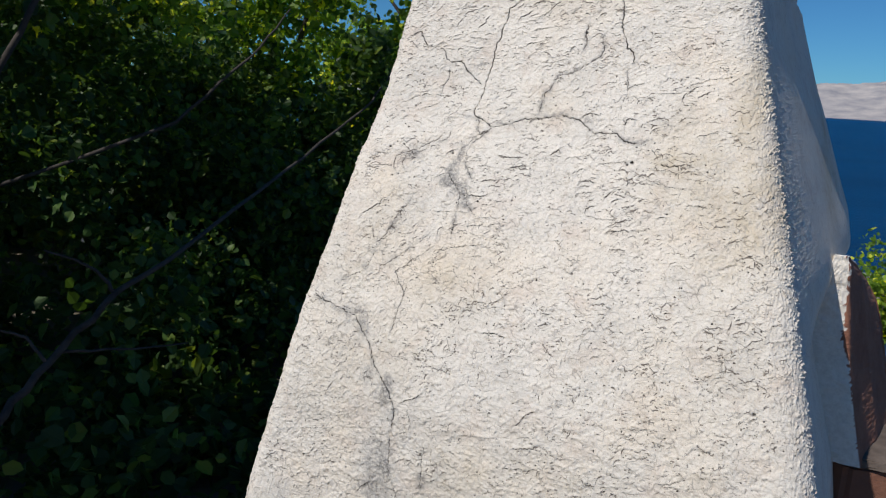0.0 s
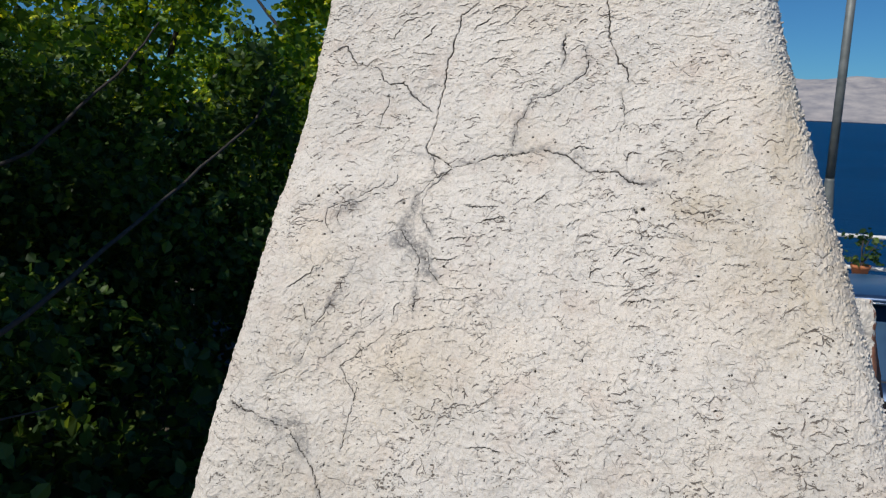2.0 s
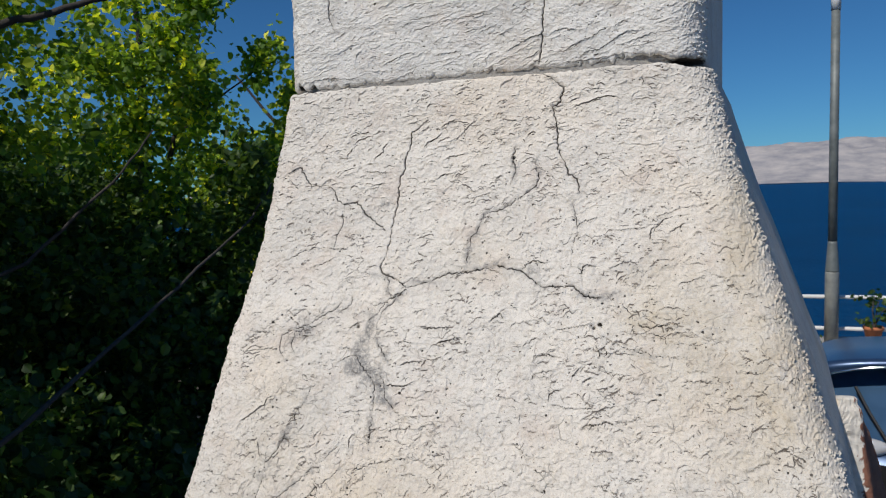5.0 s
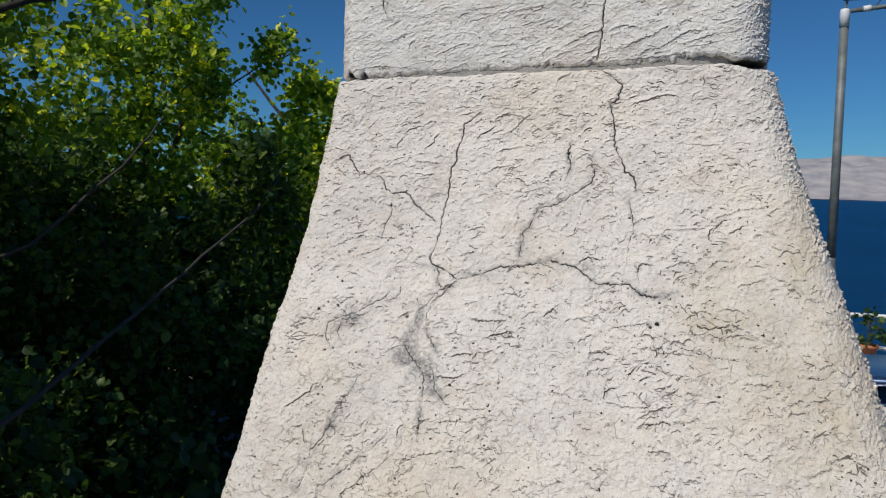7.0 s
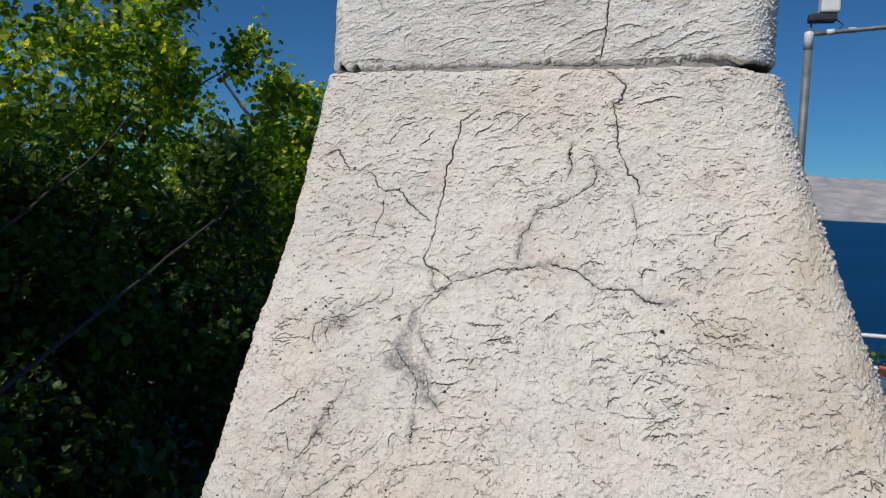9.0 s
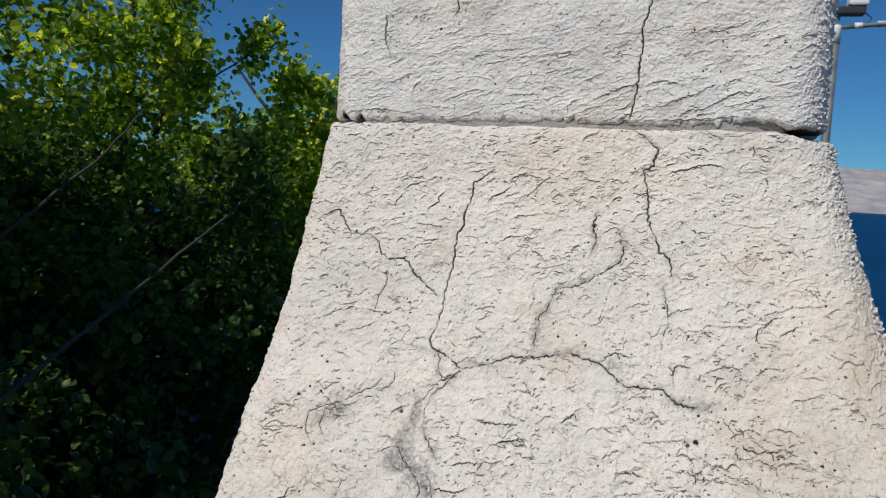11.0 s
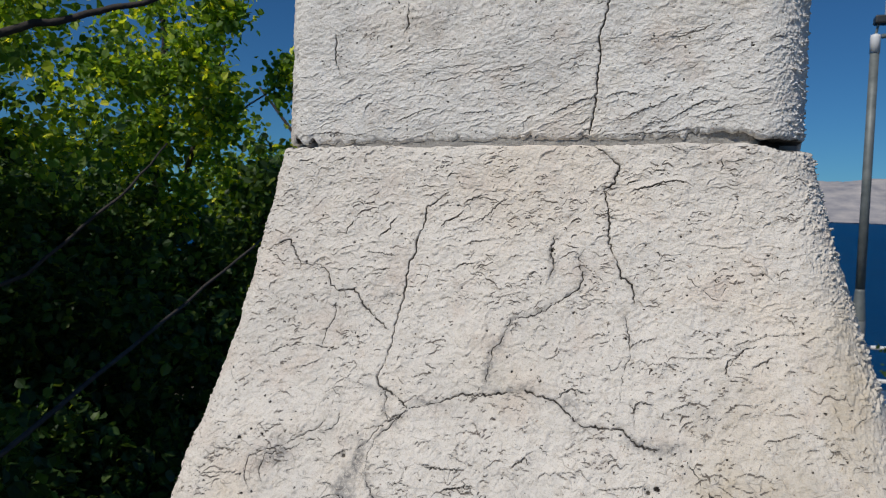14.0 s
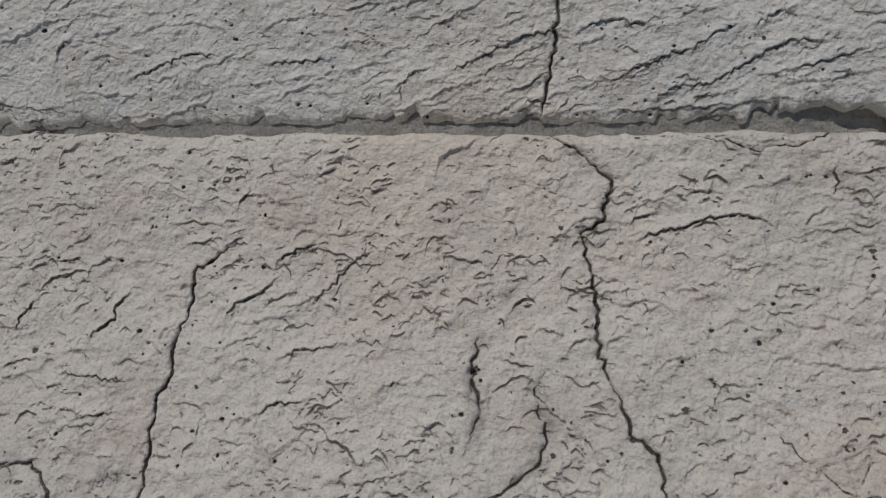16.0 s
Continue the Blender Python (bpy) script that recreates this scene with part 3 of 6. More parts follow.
lip(0.0007, 0.66, [(0.1428, 1.4029), (0.1512, 1.4047), (0.1602, 1.4036)])
lip(0.001, 0.9, [(0.1485, 1.3883), (0.1587, 1.391), (0.1692, 1.392), (0.1707, 1.3947)])
lip(0.001, 0.9, [(0.0218, 1.3423), (0.0264, 1.3454), (0.0322, 1.3493), (0.0377, 1.354), (0.0419, 1.3556), (0.043, 1.3595), (0.0469, 1.3621)])
crack(0.00026, 0.0007, 0.0, [(0.0469, 1.3478), (0.0385, 1.3447), (0.0344, 1.3417), (0.0372, 1.3365), (0.0425, 1.3335)])
lip(0.001, 0.9, [(0.0425, 1.3335), (0.0453, 1.3284), (0.0475, 1.3233), (0.0511, 1.3184)])
crack(0.00032, 0.0009, 0.4, [(0.0511, 1.3184), (0.0491, 1.3112), (0.047, 1.304), (0.0438, 1.3002), (0.0427, 1.2956)])
crack(0.00032, 0.0009, 0.4, [(0.0849, 1.3749), (0.0795, 1.3699), (0.0778, 1.3629), (0.0758, 1.359), (0.0713, 1.354), (0.0701, 1.3491), (0.0735, 1.344)])
crack(0.00032, 0.0009, 0.4, [(0.0702, 1.34), (0.0653, 1.3341), (0.0626, 1.3285), (0.0587, 1.3228), (0.0549, 1.3178), (0.0556, 1.312)])
crack(0.00032, 0.0009, 0.4, [(0.1344, 1.3833), (0.1395, 1.3763), (0.1429, 1.3657), (0.1507, 1.3593), (0.158, 1.3547)])
lip(0.0007, 0.66, [(0.158, 1.3547), (0.1704, 1.3553), (0.1865, 1.357)])
lip(0.001, 0.9, [(0.1407, 1.375), (0.1495, 1.3743), (0.1579, 1.3751), (0.1656, 1.3788)])
lip(0.0007, 0.66, [(0.1065, 1.354), (0.1193, 1.3557), (0.1277, 1.3569), (0.1446, 1.3579)])
lip(0.001, 0.9, [(0.0898, 1.335), (0.0911, 1.338), (0.0944, 1.3419)])
lip(0.001, 0.9, [(0.1253, 1.3424), (0.1218, 1.3393), (0.1208, 1.3367), (0.1217, 1.3334), (0.1211, 1.3292)])
lip(0.001, 0.9, [(0.1317, 1.3243), (0.1296, 1.3197), (0.1261, 1.317)])
lip(0.0007, 0.66, [(0.1456, 1.3447), (0.1598, 1.3465), (0.1741, 1.3474), (0.1777, 1.3499), (0.1875, 1.352)])
lip(0.0007, 0.66, [(0.1701, 1.3371), (0.1734, 1.3409), (0.1767, 1.3446)])
lip(0.0007, 0.66, [(0.158, 1.3274), (0.1659, 1.3286), (0.1716, 1.3303)])
lip(0.0007, 0.66, [(0.1622, 1.318), (0.1738, 1.3201), (0.1781, 1.319)])
lip(0.001, 0.9, [(0.2359, 1.4573), (0.2397, 1.4608), (0.2436, 1.463), (0.2456, 1.4644), (0.2542, 1.4624), (0.2583, 1.4635)])
crack(0.00026, 0.0007, 0.0, [(0.2509, 1.4655), (0.2494, 1.4716), (0.2504, 1.4779)])
lip(0.001, 0.9, [(0.28, 1.4553), (0.2828, 1.4554), (0.2837, 1.4594), (0.2871, 1.4616), (0.2952, 1.4609)])
lip(0.0007, 0.66, [(0.3014, 1.4574), (0.3071, 1.4609), (0.3167, 1.4654)])
crack(0.00026, 0.0007, 0.0, [(0.217, 1.4553), (0.2158, 1.4492), (0.214, 1.4471)])
lip(0.001, 0.9, [(0.2157, 1.4201), (0.2183, 1.4222), (0.2221, 1.4244), (0.2238, 1.4264), (0.2286, 1.4222)])
lip(0.0007, 0.66, [(0.2329, 1.4159), (0.2352, 1.4198), (0.245, 1.4216), (0.2509, 1.4228), (0.2571, 1.4215)])
lip(0.0007, 0.66, [(0.2676, 1.4168), (0.2772, 1.4183), (0.2848, 1.42), (0.2962, 1.422)])
lip(0.001, 0.9, [(0.162, 1.4148), (0.1708, 1.4147), (0.1794, 1.415), (0.1876, 1.4168)])
lip(0.001, 0.9, [(0.1755, 1.4026), (0.1812, 1.4061), (0.1894, 1.4075), (0.1913, 1.4088), (0.1977, 1.4085)])
crack(0.00026, 0.0007, 0.0, [(0.2231, 1.4309), (0.2291, 1.4325), (0.2355, 1.4311), (0.2373, 1.4274)])
lip(0.001, 0.9, [(0.2578, 1.4327), (0.2596, 1.4272)])
lip(0.0007, 0.66, [(0.2437, 1.4021), (0.247, 1.4071), (0.2526, 1.4098), (0.2584, 1.411)])
crack(0.00026, 0.0007, 0.0, [(0.3129, 1.4294), (0.3146, 1.4331), (0.3183, 1.4345)])
lip(0.001, 0.9, [(0.3341, 1.4791), (0.3323, 1.4842), (0.3334, 1.4883), (0.3376, 1.4898)])
lip(0.0007, 0.66, [(0.3318, 1.4774), (0.3434, 1.478)])
lip(0.001, 0.9, [(0.3471, 1.4854), (0.3528, 1.4893), (0.3585, 1.4924)])
lip(0.0007, 0.66, [(0.335, 1.4958), (0.3408, 1.4989), (0.3486, 1.5013), (0.3544, 1.5036), (0.3736, 1.5065)])
lip(0.001, 0.9, [(0.3409, 1.4599), (0.3439, 1.4616), (0.3477, 1.4603)])
lip(0.0007, 0.66, [(0.3517, 1.4467), (0.3554, 1.4496), (0.3628, 1.4508), (0.3701, 1.4546), (0.3738, 1.4556)])
crack(0.00026, 0.0007, 0.0, [(0.3812, 1.4848), (0.3831, 1.4888), (0.3887, 1.4911)])
lip(0.0007, 0.66, [(0.3055, 1.4869), (0.3235, 1.4886), (0.3313, 1.4903)])
lip(0.0007, 0.66, [(0.2745, 1.4896), (0.2825, 1.4942), (0.2946, 1.4981)])
crack(0.00026, 0.0007, 0.0, [(0.3173, 1.4538), (0.3249, 1.4581), (0.3307, 1.4566), (0.3325, 1.4605)])
lip(0.001, 0.9, [(0.2533, 1.3948), (0.254, 1.3988), (0.2617, 1.3998), (0.2714, 1.3992)])
lip(0.0007, 0.66, [(0.2531, 1.3836), (0.2554, 1.3873), (0.2628, 1.3894), (0.2704, 1.3904)])
lip(0.001, 0.9, [(0.2805, 1.3845), (0.2839, 1.3882), (0.2855, 1.3908), (0.289, 1.3939)])
lip(0.001, 0.9, [(0.2889, 1.3819), (0.2916, 1.3849), (0.2952, 1.3869), (0.2988, 1.3873)])
lip(0.001, 0.9, [(0.2677, 1.3696), (0.2672, 1.374), (0.2699, 1.3773), (0.2772, 1.3794)])
lip(0.001, 0.9, [(0.298, 1.4086), (0.2991, 1.4045), (0.3007, 1.4019), (0.3017, 1.3985)])
crack(0.00032, 0.0009, 0.4, [(0.3045, 1.412), (0.3122, 1.4091), (0.3179, 1.4068), (0.3253, 1.4047), (0.3344, 1.4038), (0.3399, 1.402), (0.3505, 1.4022), (0.3558, 1.4017), (0.3663, 1.4027)])
lip(0.001, 0.9, [(0.3263, 1.4251), (0.3271, 1.4216), (0.3338, 1.4204), (0.3465, 1.4224), (0.3501, 1.4241)])
lip(0.0007, 0.66, [(0.3502, 1.4189), (0.3556, 1.4163), (0.3627, 1.4155), (0.3663, 1.4151)])
lip(0.0007, 0.66, [(0.2652, 1.3677), (0.2688, 1.3691), (0.2764, 1.3679), (0.2857, 1.3672), (0.3039, 1.3685)])
lip(0.001, 0.9, [(0.2938, 1.3576), (0.3028, 1.3586), (0.308, 1.3608), (0.3145, 1.3592)])
lip(0.001, 0.9, [(0.3338, 1.3733), (0.3372, 1.3759), (0.3441, 1.376)])
lip(0.0007, 0.66, [(0.356, 1.3869), (0.3697, 1.3883), (0.3765, 1.3873)])
crack(0.00032, 0.0009, 0.4, [(0.0651, 1.3294), (0.0596, 1.3175), (0.0554, 1.3057), (0.053, 1.2942), (0.047, 1.2878), (0.0321, 1.28), (0.0238, 1.2731)])
crack(0.00026, 0.0007, 0.0, [(0.0936, 1.2837), (0.0917, 1.2943), (0.0975, 1.3006), (0.1097, 1.3034)])
crack(0.00032, 0.0009, 0.4, [(0.1039, 1.2637), (0.1035, 1.2744), (0.1031, 1.2852)])
crack(0.00026, 0.0007, 0.0, [(0.1264, 1.294), (0.137, 1.2914), (0.1525, 1.2927), (0.1623, 1.2915), (0.1735, 1.2855), (0.1809, 1.2815), (0.1889, 1.2752), (0.2059, 1.278), (0.2175, 1.2784)])
lip(0.0007, 0.66, [(0.125, 1.3152), (0.1303, 1.3186), (0.1412, 1.3238), (0.1591, 1.3273)])
lip(0.0007, 0.66, [(0.1551, 1.2748), (0.1685, 1.2718), (0.178, 1.2708)])
lip(0.001, 0.9, [(0.1953, 1.2535), (0.2094, 1.256), (0.2215, 1.2542)])
lip(0.001, 0.9, [(0.1984, 1.2591), (0.1997, 1.2668)])
crack(0.00032, 0.0009, 0.4, [(0.0783, 1.2215), (0.0878, 1.2069), (0.0866, 1.1985)])
lip(0.001, 0.9, [(0.1251, 1.1738), (0.1308, 1.1779), (0.1426, 1.1833), (0.1505, 1.1905)])
lip(0.001, 0.9, [(0.1348, 1.1733), (0.1396, 1.1633), (0.1426, 1.1556)])
lip(0.0007, 0.66, [(0.0889, 1.1479), (0.0995, 1.1447), (0.1125, 1.1469)])
lip(0.001, 0.9, [(0.1267, 1.1143), (0.1326, 1.1188), (0.1416, 1.1242)])
lip(0.001, 0.9, [(0.2444, 1.1809), (0.2517, 1.1863), (0.2558, 1.1937), (0.2606, 1.1973), (0.2658, 1.1985)])
crack(0.00026, 0.0007, 0.0, [(0.2663, 1.1961), (0.2669, 1.206), (0.2617, 1.2171)])
lip(0.0007, 0.66, [(0.1843, 1.1552), (0.2042, 1.163), (0.2214, 1.1648), (0.2297, 1.1669)])
lip(0.0007, 0.66, [(0.1628, 1.1552), (0.1716, 1.1591), (0.1865, 1.1612)])
crack(0.00026, 0.0007, 0.0, [(0.2343, 1.1548), (0.236, 1.1632), (0.2337, 1.1705)])
lip(0.001, 0.9, [(0.038, 1.1622), (0.0415, 1.1718), (0.046, 1.1786)])
crack(0.00026, 0.0007, 0.0, [(0.0007, 1.1657), (0.0024, 1.178), (0.0083, 1.1851)])
lip(0.0007, 0.66, [(0.2049, 1.1921), (0.215, 1.1995), (0.2189, 1.2029)])
lip(0.001, 0.9, [(0.2448, 1.1603), (0.2607, 1.1655), (0.2768, 1.1672)])
crack(0.00026, 0.0007, 0.0, [(-0.0091, 1.089), (-0.0078, 1.07), (-0.0061, 1.0445)])
lip(0.001, 0.9, [(0.087, 1.0729), (0.0933, 1.0809), (0.1027, 1.0898)])
crack(0.00032, 0.0009, 0.4, [(0.1563, 1.1338), (0.1591, 1.112), (0.158, 1.0944)])
lip(0.001, 0.9, [(0.1559, 1.5752), (0.1582, 1.5783), (0.1633, 1.5806), (0.1696, 1.5824)])
lip(0.0007, 0.66, [(0.1674, 1.5626), (0.1719, 1.5669), (0.1765, 1.5717), (0.1822, 1.578), (0.1885, 1.5805)])
lip(0.001, 0.9, [(0.1414, 1.5574), (0.1438, 1.5628), (0.1489, 1.5648), (0.1525, 1.5666), (0.1565, 1.571)])
lip(0.001, 0.9, [(0.0685, 1.5491), (0.0686, 1.5547), (0.0707, 1.5578), (0.0739, 1.5623)])
lip(0.001, 0.9, [(0.0946, 1.5499), (0.0987, 1.5535), (0.103, 1.5562), (0.1021, 1.5604), (0.1061, 1.5648)])
lip(0.0007, 0.66, [(0.0647, 1.5388), (0.0731, 1.5427), (0.0792, 1.5437)])
lip(0.0007, 0.66, [(0.086, 1.5387), (0.0957, 1.5386), (0.1069, 1.5375), (0.1122, 1.5385)])
lip(0.001, 0.9, [(0.1559, 1.5309), (0.1599, 1.5338), (0.1704, 1.5356)])
lip(0.0007, 0.66, [(0.0953, 1.5253), (0.101, 1.5272), (0.1103, 1.5281)])
lip(0.0007, 0.66, [(0.1606, 1.5467), (0.1677, 1.5502), (0.1764, 1.5513), (0.1813, 1.5529)])
crack(0.00026, 0.0007, 0.0, [(0.1699, 1.5242), (0.173, 1.5293), (0.1797, 1.5339)])
lip(0.0007, 0.66, [(0.1925, 1.5401), (0.2018, 1.5439)])
crack(0.00032, 0.0009, 0.4, [(0.2829, 1.6208), (0.2883, 1.6174), (0.2959, 1.6157), (0.3023, 1.6132), (0.3076, 1.6153), (0.3149, 1.615), (0.3202, 1.6181), (0.3263, 1.6203), (0.3337, 1.6232)])
lip(0.001, 0.9, [(0.2657, 1.5911), (0.2701, 1.5934), (0.2744, 1.5947)])
lip(0.001, 0.9, [(0.2691, 1.5862), (0.2756, 1.5892), (0.282, 1.5903), (0.2885, 1.5933), (0.3, 1.5946), (0.3063, 1.5921)])
lip(0.0007, 0.66, [(0.2809, 1.5997), (0.2863, 1.6013), (0.2926, 1.6006)])
lip(0.001, 0.9, [(0.3239, 1.6012), (0.3255, 1.6045), (0.3241, 1.61)])
lip(0.0007, 0.66, [(0.3053, 1.6035), (0.3117, 1.6055)])
lip(0.0007, 0.66, [(0.2095, 1.6384), (0.2202, 1.6435), (0.2332, 1.6492), (0.2436, 1.6507)])
lip(0.0007, 0.66, [(0.2493, 1.6501), (0.2539, 1.6528), (0.2606, 1.6539), (0.2708, 1.652)])
lip(0.0007, 0.66, [(0.2991, 1.651), (0.3065, 1.6542), (0.3126, 1.6567)])
lip(0.0007, 0.66, [(0.2581, 1.6324), (0.2602, 1.6352), (0.268, 1.6391), (0.2789, 1.6436), (0.2832, 1.6445), (0.2885, 1.6479), (0.296, 1.6516)])
lip(0.0007, 0.66, [(0.2728, 1.6289), (0.2782, 1.6328), (0.2903, 1.6345), (0.2976, 1.6388), (0.3059, 1.6443), (0.3131, 1.647), (0.3216, 1.6462)])
lip(0.0007, 0.66, [(0.3116, 1.6382), (0.3219, 1.6408), (0.332, 1.644)])
lip(0.0007, 0.66, [(0.0964, 1.6363), (0.1092, 1.6411), (0.1197, 1.6448), (0.13, 1.6441)])
lip(0.0007, 0.66, [(0.1461, 1.6408), (0.158, 1.6416), (0.1688, 1.6424)])
lip(0.0007, 0.66, [(0.0683, 1.6414), (0.0707, 1.6472), (0.0752, 1.6501)])
lip(0.0007, 0.66, [(0.1909, 1.6331), (0.1984, 1.6385), (0.2021, 1.6394)])


def rubbed(x, z, a, b, k):
    """A patch where the paint is worn down to grey cement: half width, half height, strength."""
    stamp(SMEAR, x, z, 3 * max(a, b), lambda du, dv: k * np.exp(-((du / (1.15 * a)) ** 2 + (dv / (1.15 * b)) ** 2)))


rubbed(0.0602, 1.4089, 0.0084, 0.0064, 0.9)
rubbed(0.0533, 1.4035, 0.0056, 0.0048, 0.6)
rubbed(0.1196, 1.4127, 0.004, 0.0086, 0.9)
rubbed(0.1175, 1.3969, 0.007, 0.0107, 0.95)
rubbed(0.1161, 1.3854, 0.0113, 0.0067, 0.8)
rubbed(0.1301, 1.3791, 0.0094, 0.0092, 0.9)
rubbed(0.1405, 1.3683, 0.0059, 0.009, 0.8)
rubbed(0.1491, 1.3609, 0.0058, 0.0063, 0.5)
rubbed(0.11, 1.5108, 0.0069, 0.0037, 0.6)
rubbed(0.2452, 1.4571, 0.0067, 0.0048, 0.6)
rubbed(0.3007, 1.4395, 0.0093, 0.0037, 0.8)
rubbed(0.3132, 1.4581, 0.0062, 0.0039, 0.4)
rubbed(0.301, 1.3984, 0.0037, 0.0042, 0.5)
rubbed(0.1565, 1.4474, 0.0116, 0.0025, 0.5)
rubbed(0.1168, 1.4244, 0.0099, 0.0036, 0.6)
rubbed(0.1109, 1.453, 0.0093, 0.003, 0.5)
rubbed(0.2011, 1.4593, 0.0173, 0.002, 0.5)
rubbed(0.2681, 1.4483, 0.0089, 0.0019, 0.5)
rubbed(0.077, 1.3628, 0.0062, 0.0066, 0.4)
rubbed(0.0664, 1.3378, 0.0061, 0.0077, 0.4)
rubbed(0.0515, 1.2469, 0.0132, 0.0073, 0.7)
rubbed(0.0666, 1.233, 0.0091, 0.0114, 0.6)
rubbed(0.1081, 1.1838, 0.0088, 0.0136, 0.9)
rubbed(0.0841, 1.1952, 0.0077, 0.0073, 0.6)
rubbed(0.1123, 1.1074, 0.0154, 0.0225, 0.75)
rubbed(0.1104, 1.0788, 0.0233, 0.0094, 0.8)
rubbed(0.1604, 1.1009, 0.0073, 0.0155, 0.6)
rubbed(0.1747, 1.122, 0.0083, 0.0097, 0.45)
rubbed(0.0572, 1.3116, 0.0079, 0.0085, 0.55)
rubbed(0.0507, 1.2928, 0.008, 0.0063, 0.45)
BARE = SMEAR + (0.10 * LUMPS + 0.09 * PEBBLE) * (SMEAR > 0.04)
SMEAR = np.clip(0.55 * SMEAR * np.clip(1.1 + 0.4 * LUMPS, 0.3, 1.8) + 0.50 * smoothstep(0.24, 0.60, BARE), 0, 1)
# ochre weathering
for x, z, a, b, k in ((0.335, 1.428, 0.020, 0.014, 0.75), (0.398, 1.475, 0.020, 0.06, 0.75), (0.415, 1.39, 0.05, 0.07, 0.65), (0.385, 1.40, 0.04, 0.05, 0.5), (0.36, 1.42, 0.05, 0.05, 0.5),
                      (0.15, 1.29, 0.05, 0.04, 0.40), (0.10, 1.22, 0.05, 0.05, 0.30), (0.20, 1.12, 0.07, 0.05, 0.35), (0.05, 1.33, 0.04, 0.05, 0.35), (0.03, 1.29, 0.04, 0.04, 0.3), (0.05, 1.20, 0.06, 0.08, 0.3), (0.40, 1.24, 0.09, 0.1, 0.22), (0.20, 1.465, 0.03, 0.02, 0.25), (0.30, 1.14, 0.1, 0.06, 0.25)):
    stamp(OCHRE, x, z, 2.5 * max(a, b), lambda du, dv: k * np.exp(-((du / a) ** 2 + (dv / b) ** 2)))
# deep holes and chipped spots: x, z, radius, depth
for x, z, r, deep in ((0.1089, 1.4138, 0.0014, 0.0015),
                      (0.295, 1.4191, 0.0014, 0.002), (0.4434, 1.2368, 0.0016, 0.002), (0.2214, 1.5464, 0.0011, 0.0022), (0.0759, 1.5452, 0.0012, 0.001),
                      (0.4025, 1.560, 0.0012, 0.0015), (0.268, 1.531, 0.001, 0.001)):
    stamp(GROOVE, x, z, 3 * r, lambda du, dv: deep * np.exp(-(((du / (1.3 * r)) ** 2 + (dv / r) ** 2) ** 1.5)))
    stamp(GRIME_SHADE, x, z, 3 * r, lambda du, dv: 0.62 * np.exp(-(((du / r) ** 2 + (dv / (0.8 * r)) ** 2) ** 2)))

RELIEF = STROKES + PLATES + 0.00045 * BROAD + 0.00013 * LUMPS + 0.00012 * PEBBLE + 0.00006 * GRAIN - 0.0009 * PITS - GROOVE
GRIME_SHADE = np.clip(np.maximum(GRIME_SHADE, 0.85 * np.clip(1.3 * PITS * np.clip(0.8 + 0.7 * GRAIN, 0.0, 1.5) - 0.25, 0, 1)), 0, 1)


def sample(sheet, u, v):
    """The sheet at (u, v), mirrored past its ends."""
    fu, fv = np.abs((u - U0) / PX), (v - V0) / PX
    fu = np.where(fu > NU - 2, 2 * (NU - 2) - fu, fu)
    fu, fv = np.clip(fu, 0, NU - 2.001), np.clip(np.where(fv > NV - 2, 2 * (NV - 2) - fv, np.abs(fv)), 0, NV - 2.001)
    j, i = fu.astype(np.int32), fv.astype(np.int32)
    a, b = (fu - j).astype(np.float32), (fv - i).astype(np.float32)
    return (sheet[i, j] * (1 - a) + sheet[i, j + 1] * a) * (1 - b) + (sheet[i + 1, j] * (1 - a) + sheet[i + 1, j + 1] * a) * b


def eased(pairs, span=0.03):
    """A smooth curve through (z, value) pairs."""
    zs, vs = np.array(sorted(pairs)).T
    fine = np.arange(0.7, 2.6, 0.002)
    raw = np.interp(fine, zs, vs)
    n = int(span / 0.002)
    kernel = np.hanning(2 * n + 1)
    soft = np.convolve(np.pad(raw, n, mode="edge"), kernel / kernel.sum(), mode="valid")
    return lambda z: np.interp(z, fine, soft)


FRONT = eased([(0.9, -0.238), (1.10, -0.226), (1.175, -0.216), (1.2, -0.209), (1.24, -0.194), (1.295, -0.167), (1.355, -0.131), (1.377, -0.119), (1.42, -0.092),
               (1.458, -0.064), (1.51, -0.036), (1.545, -0.023), (1.58, -0.010), (1.62, 0.0), (1.7, 0.02)])
LEFT = eased([(0.9, -0.095), (1.0, -0.075), (1.16, -0.033), (1.28, -0.019), (1.44, -0.0145), (1.54, -0.014), (1.62, -0.008), (1.7, -0.006)])
RIGHT_FRONT = eased([(0.9, 0.525), (1.0, 0.520), (1.195, 0.494), (1.293, 0.467), (1.33, 0.457), (1.39, 0.440), (1.465, 0.418), (1.557, 0.392), (1.62, 0.377), (1.7, 0.365)])
RIGHT = eased([(0.9, 0.545), (1.0, 0.540), (1.1, 0.522), (1.18, 0.490), (1.225, 0.472), (1.255, 0.474), (1.285, 0.496), (1.305, 0.510), (1.333, 0.502), (1.376, 0.485), (1.435, 0.464), (1.485, 0.446), (1.511, 0.435), (1.56, 0.419), (1.614, 0.402), (1.7, 0.385)])
BACK = eased([(0.9, 0.66), (1.2, 0.63), (1.355, 0.55), (1.458, 0.48), (1.62, 0.40), (1.7, 0.39)])


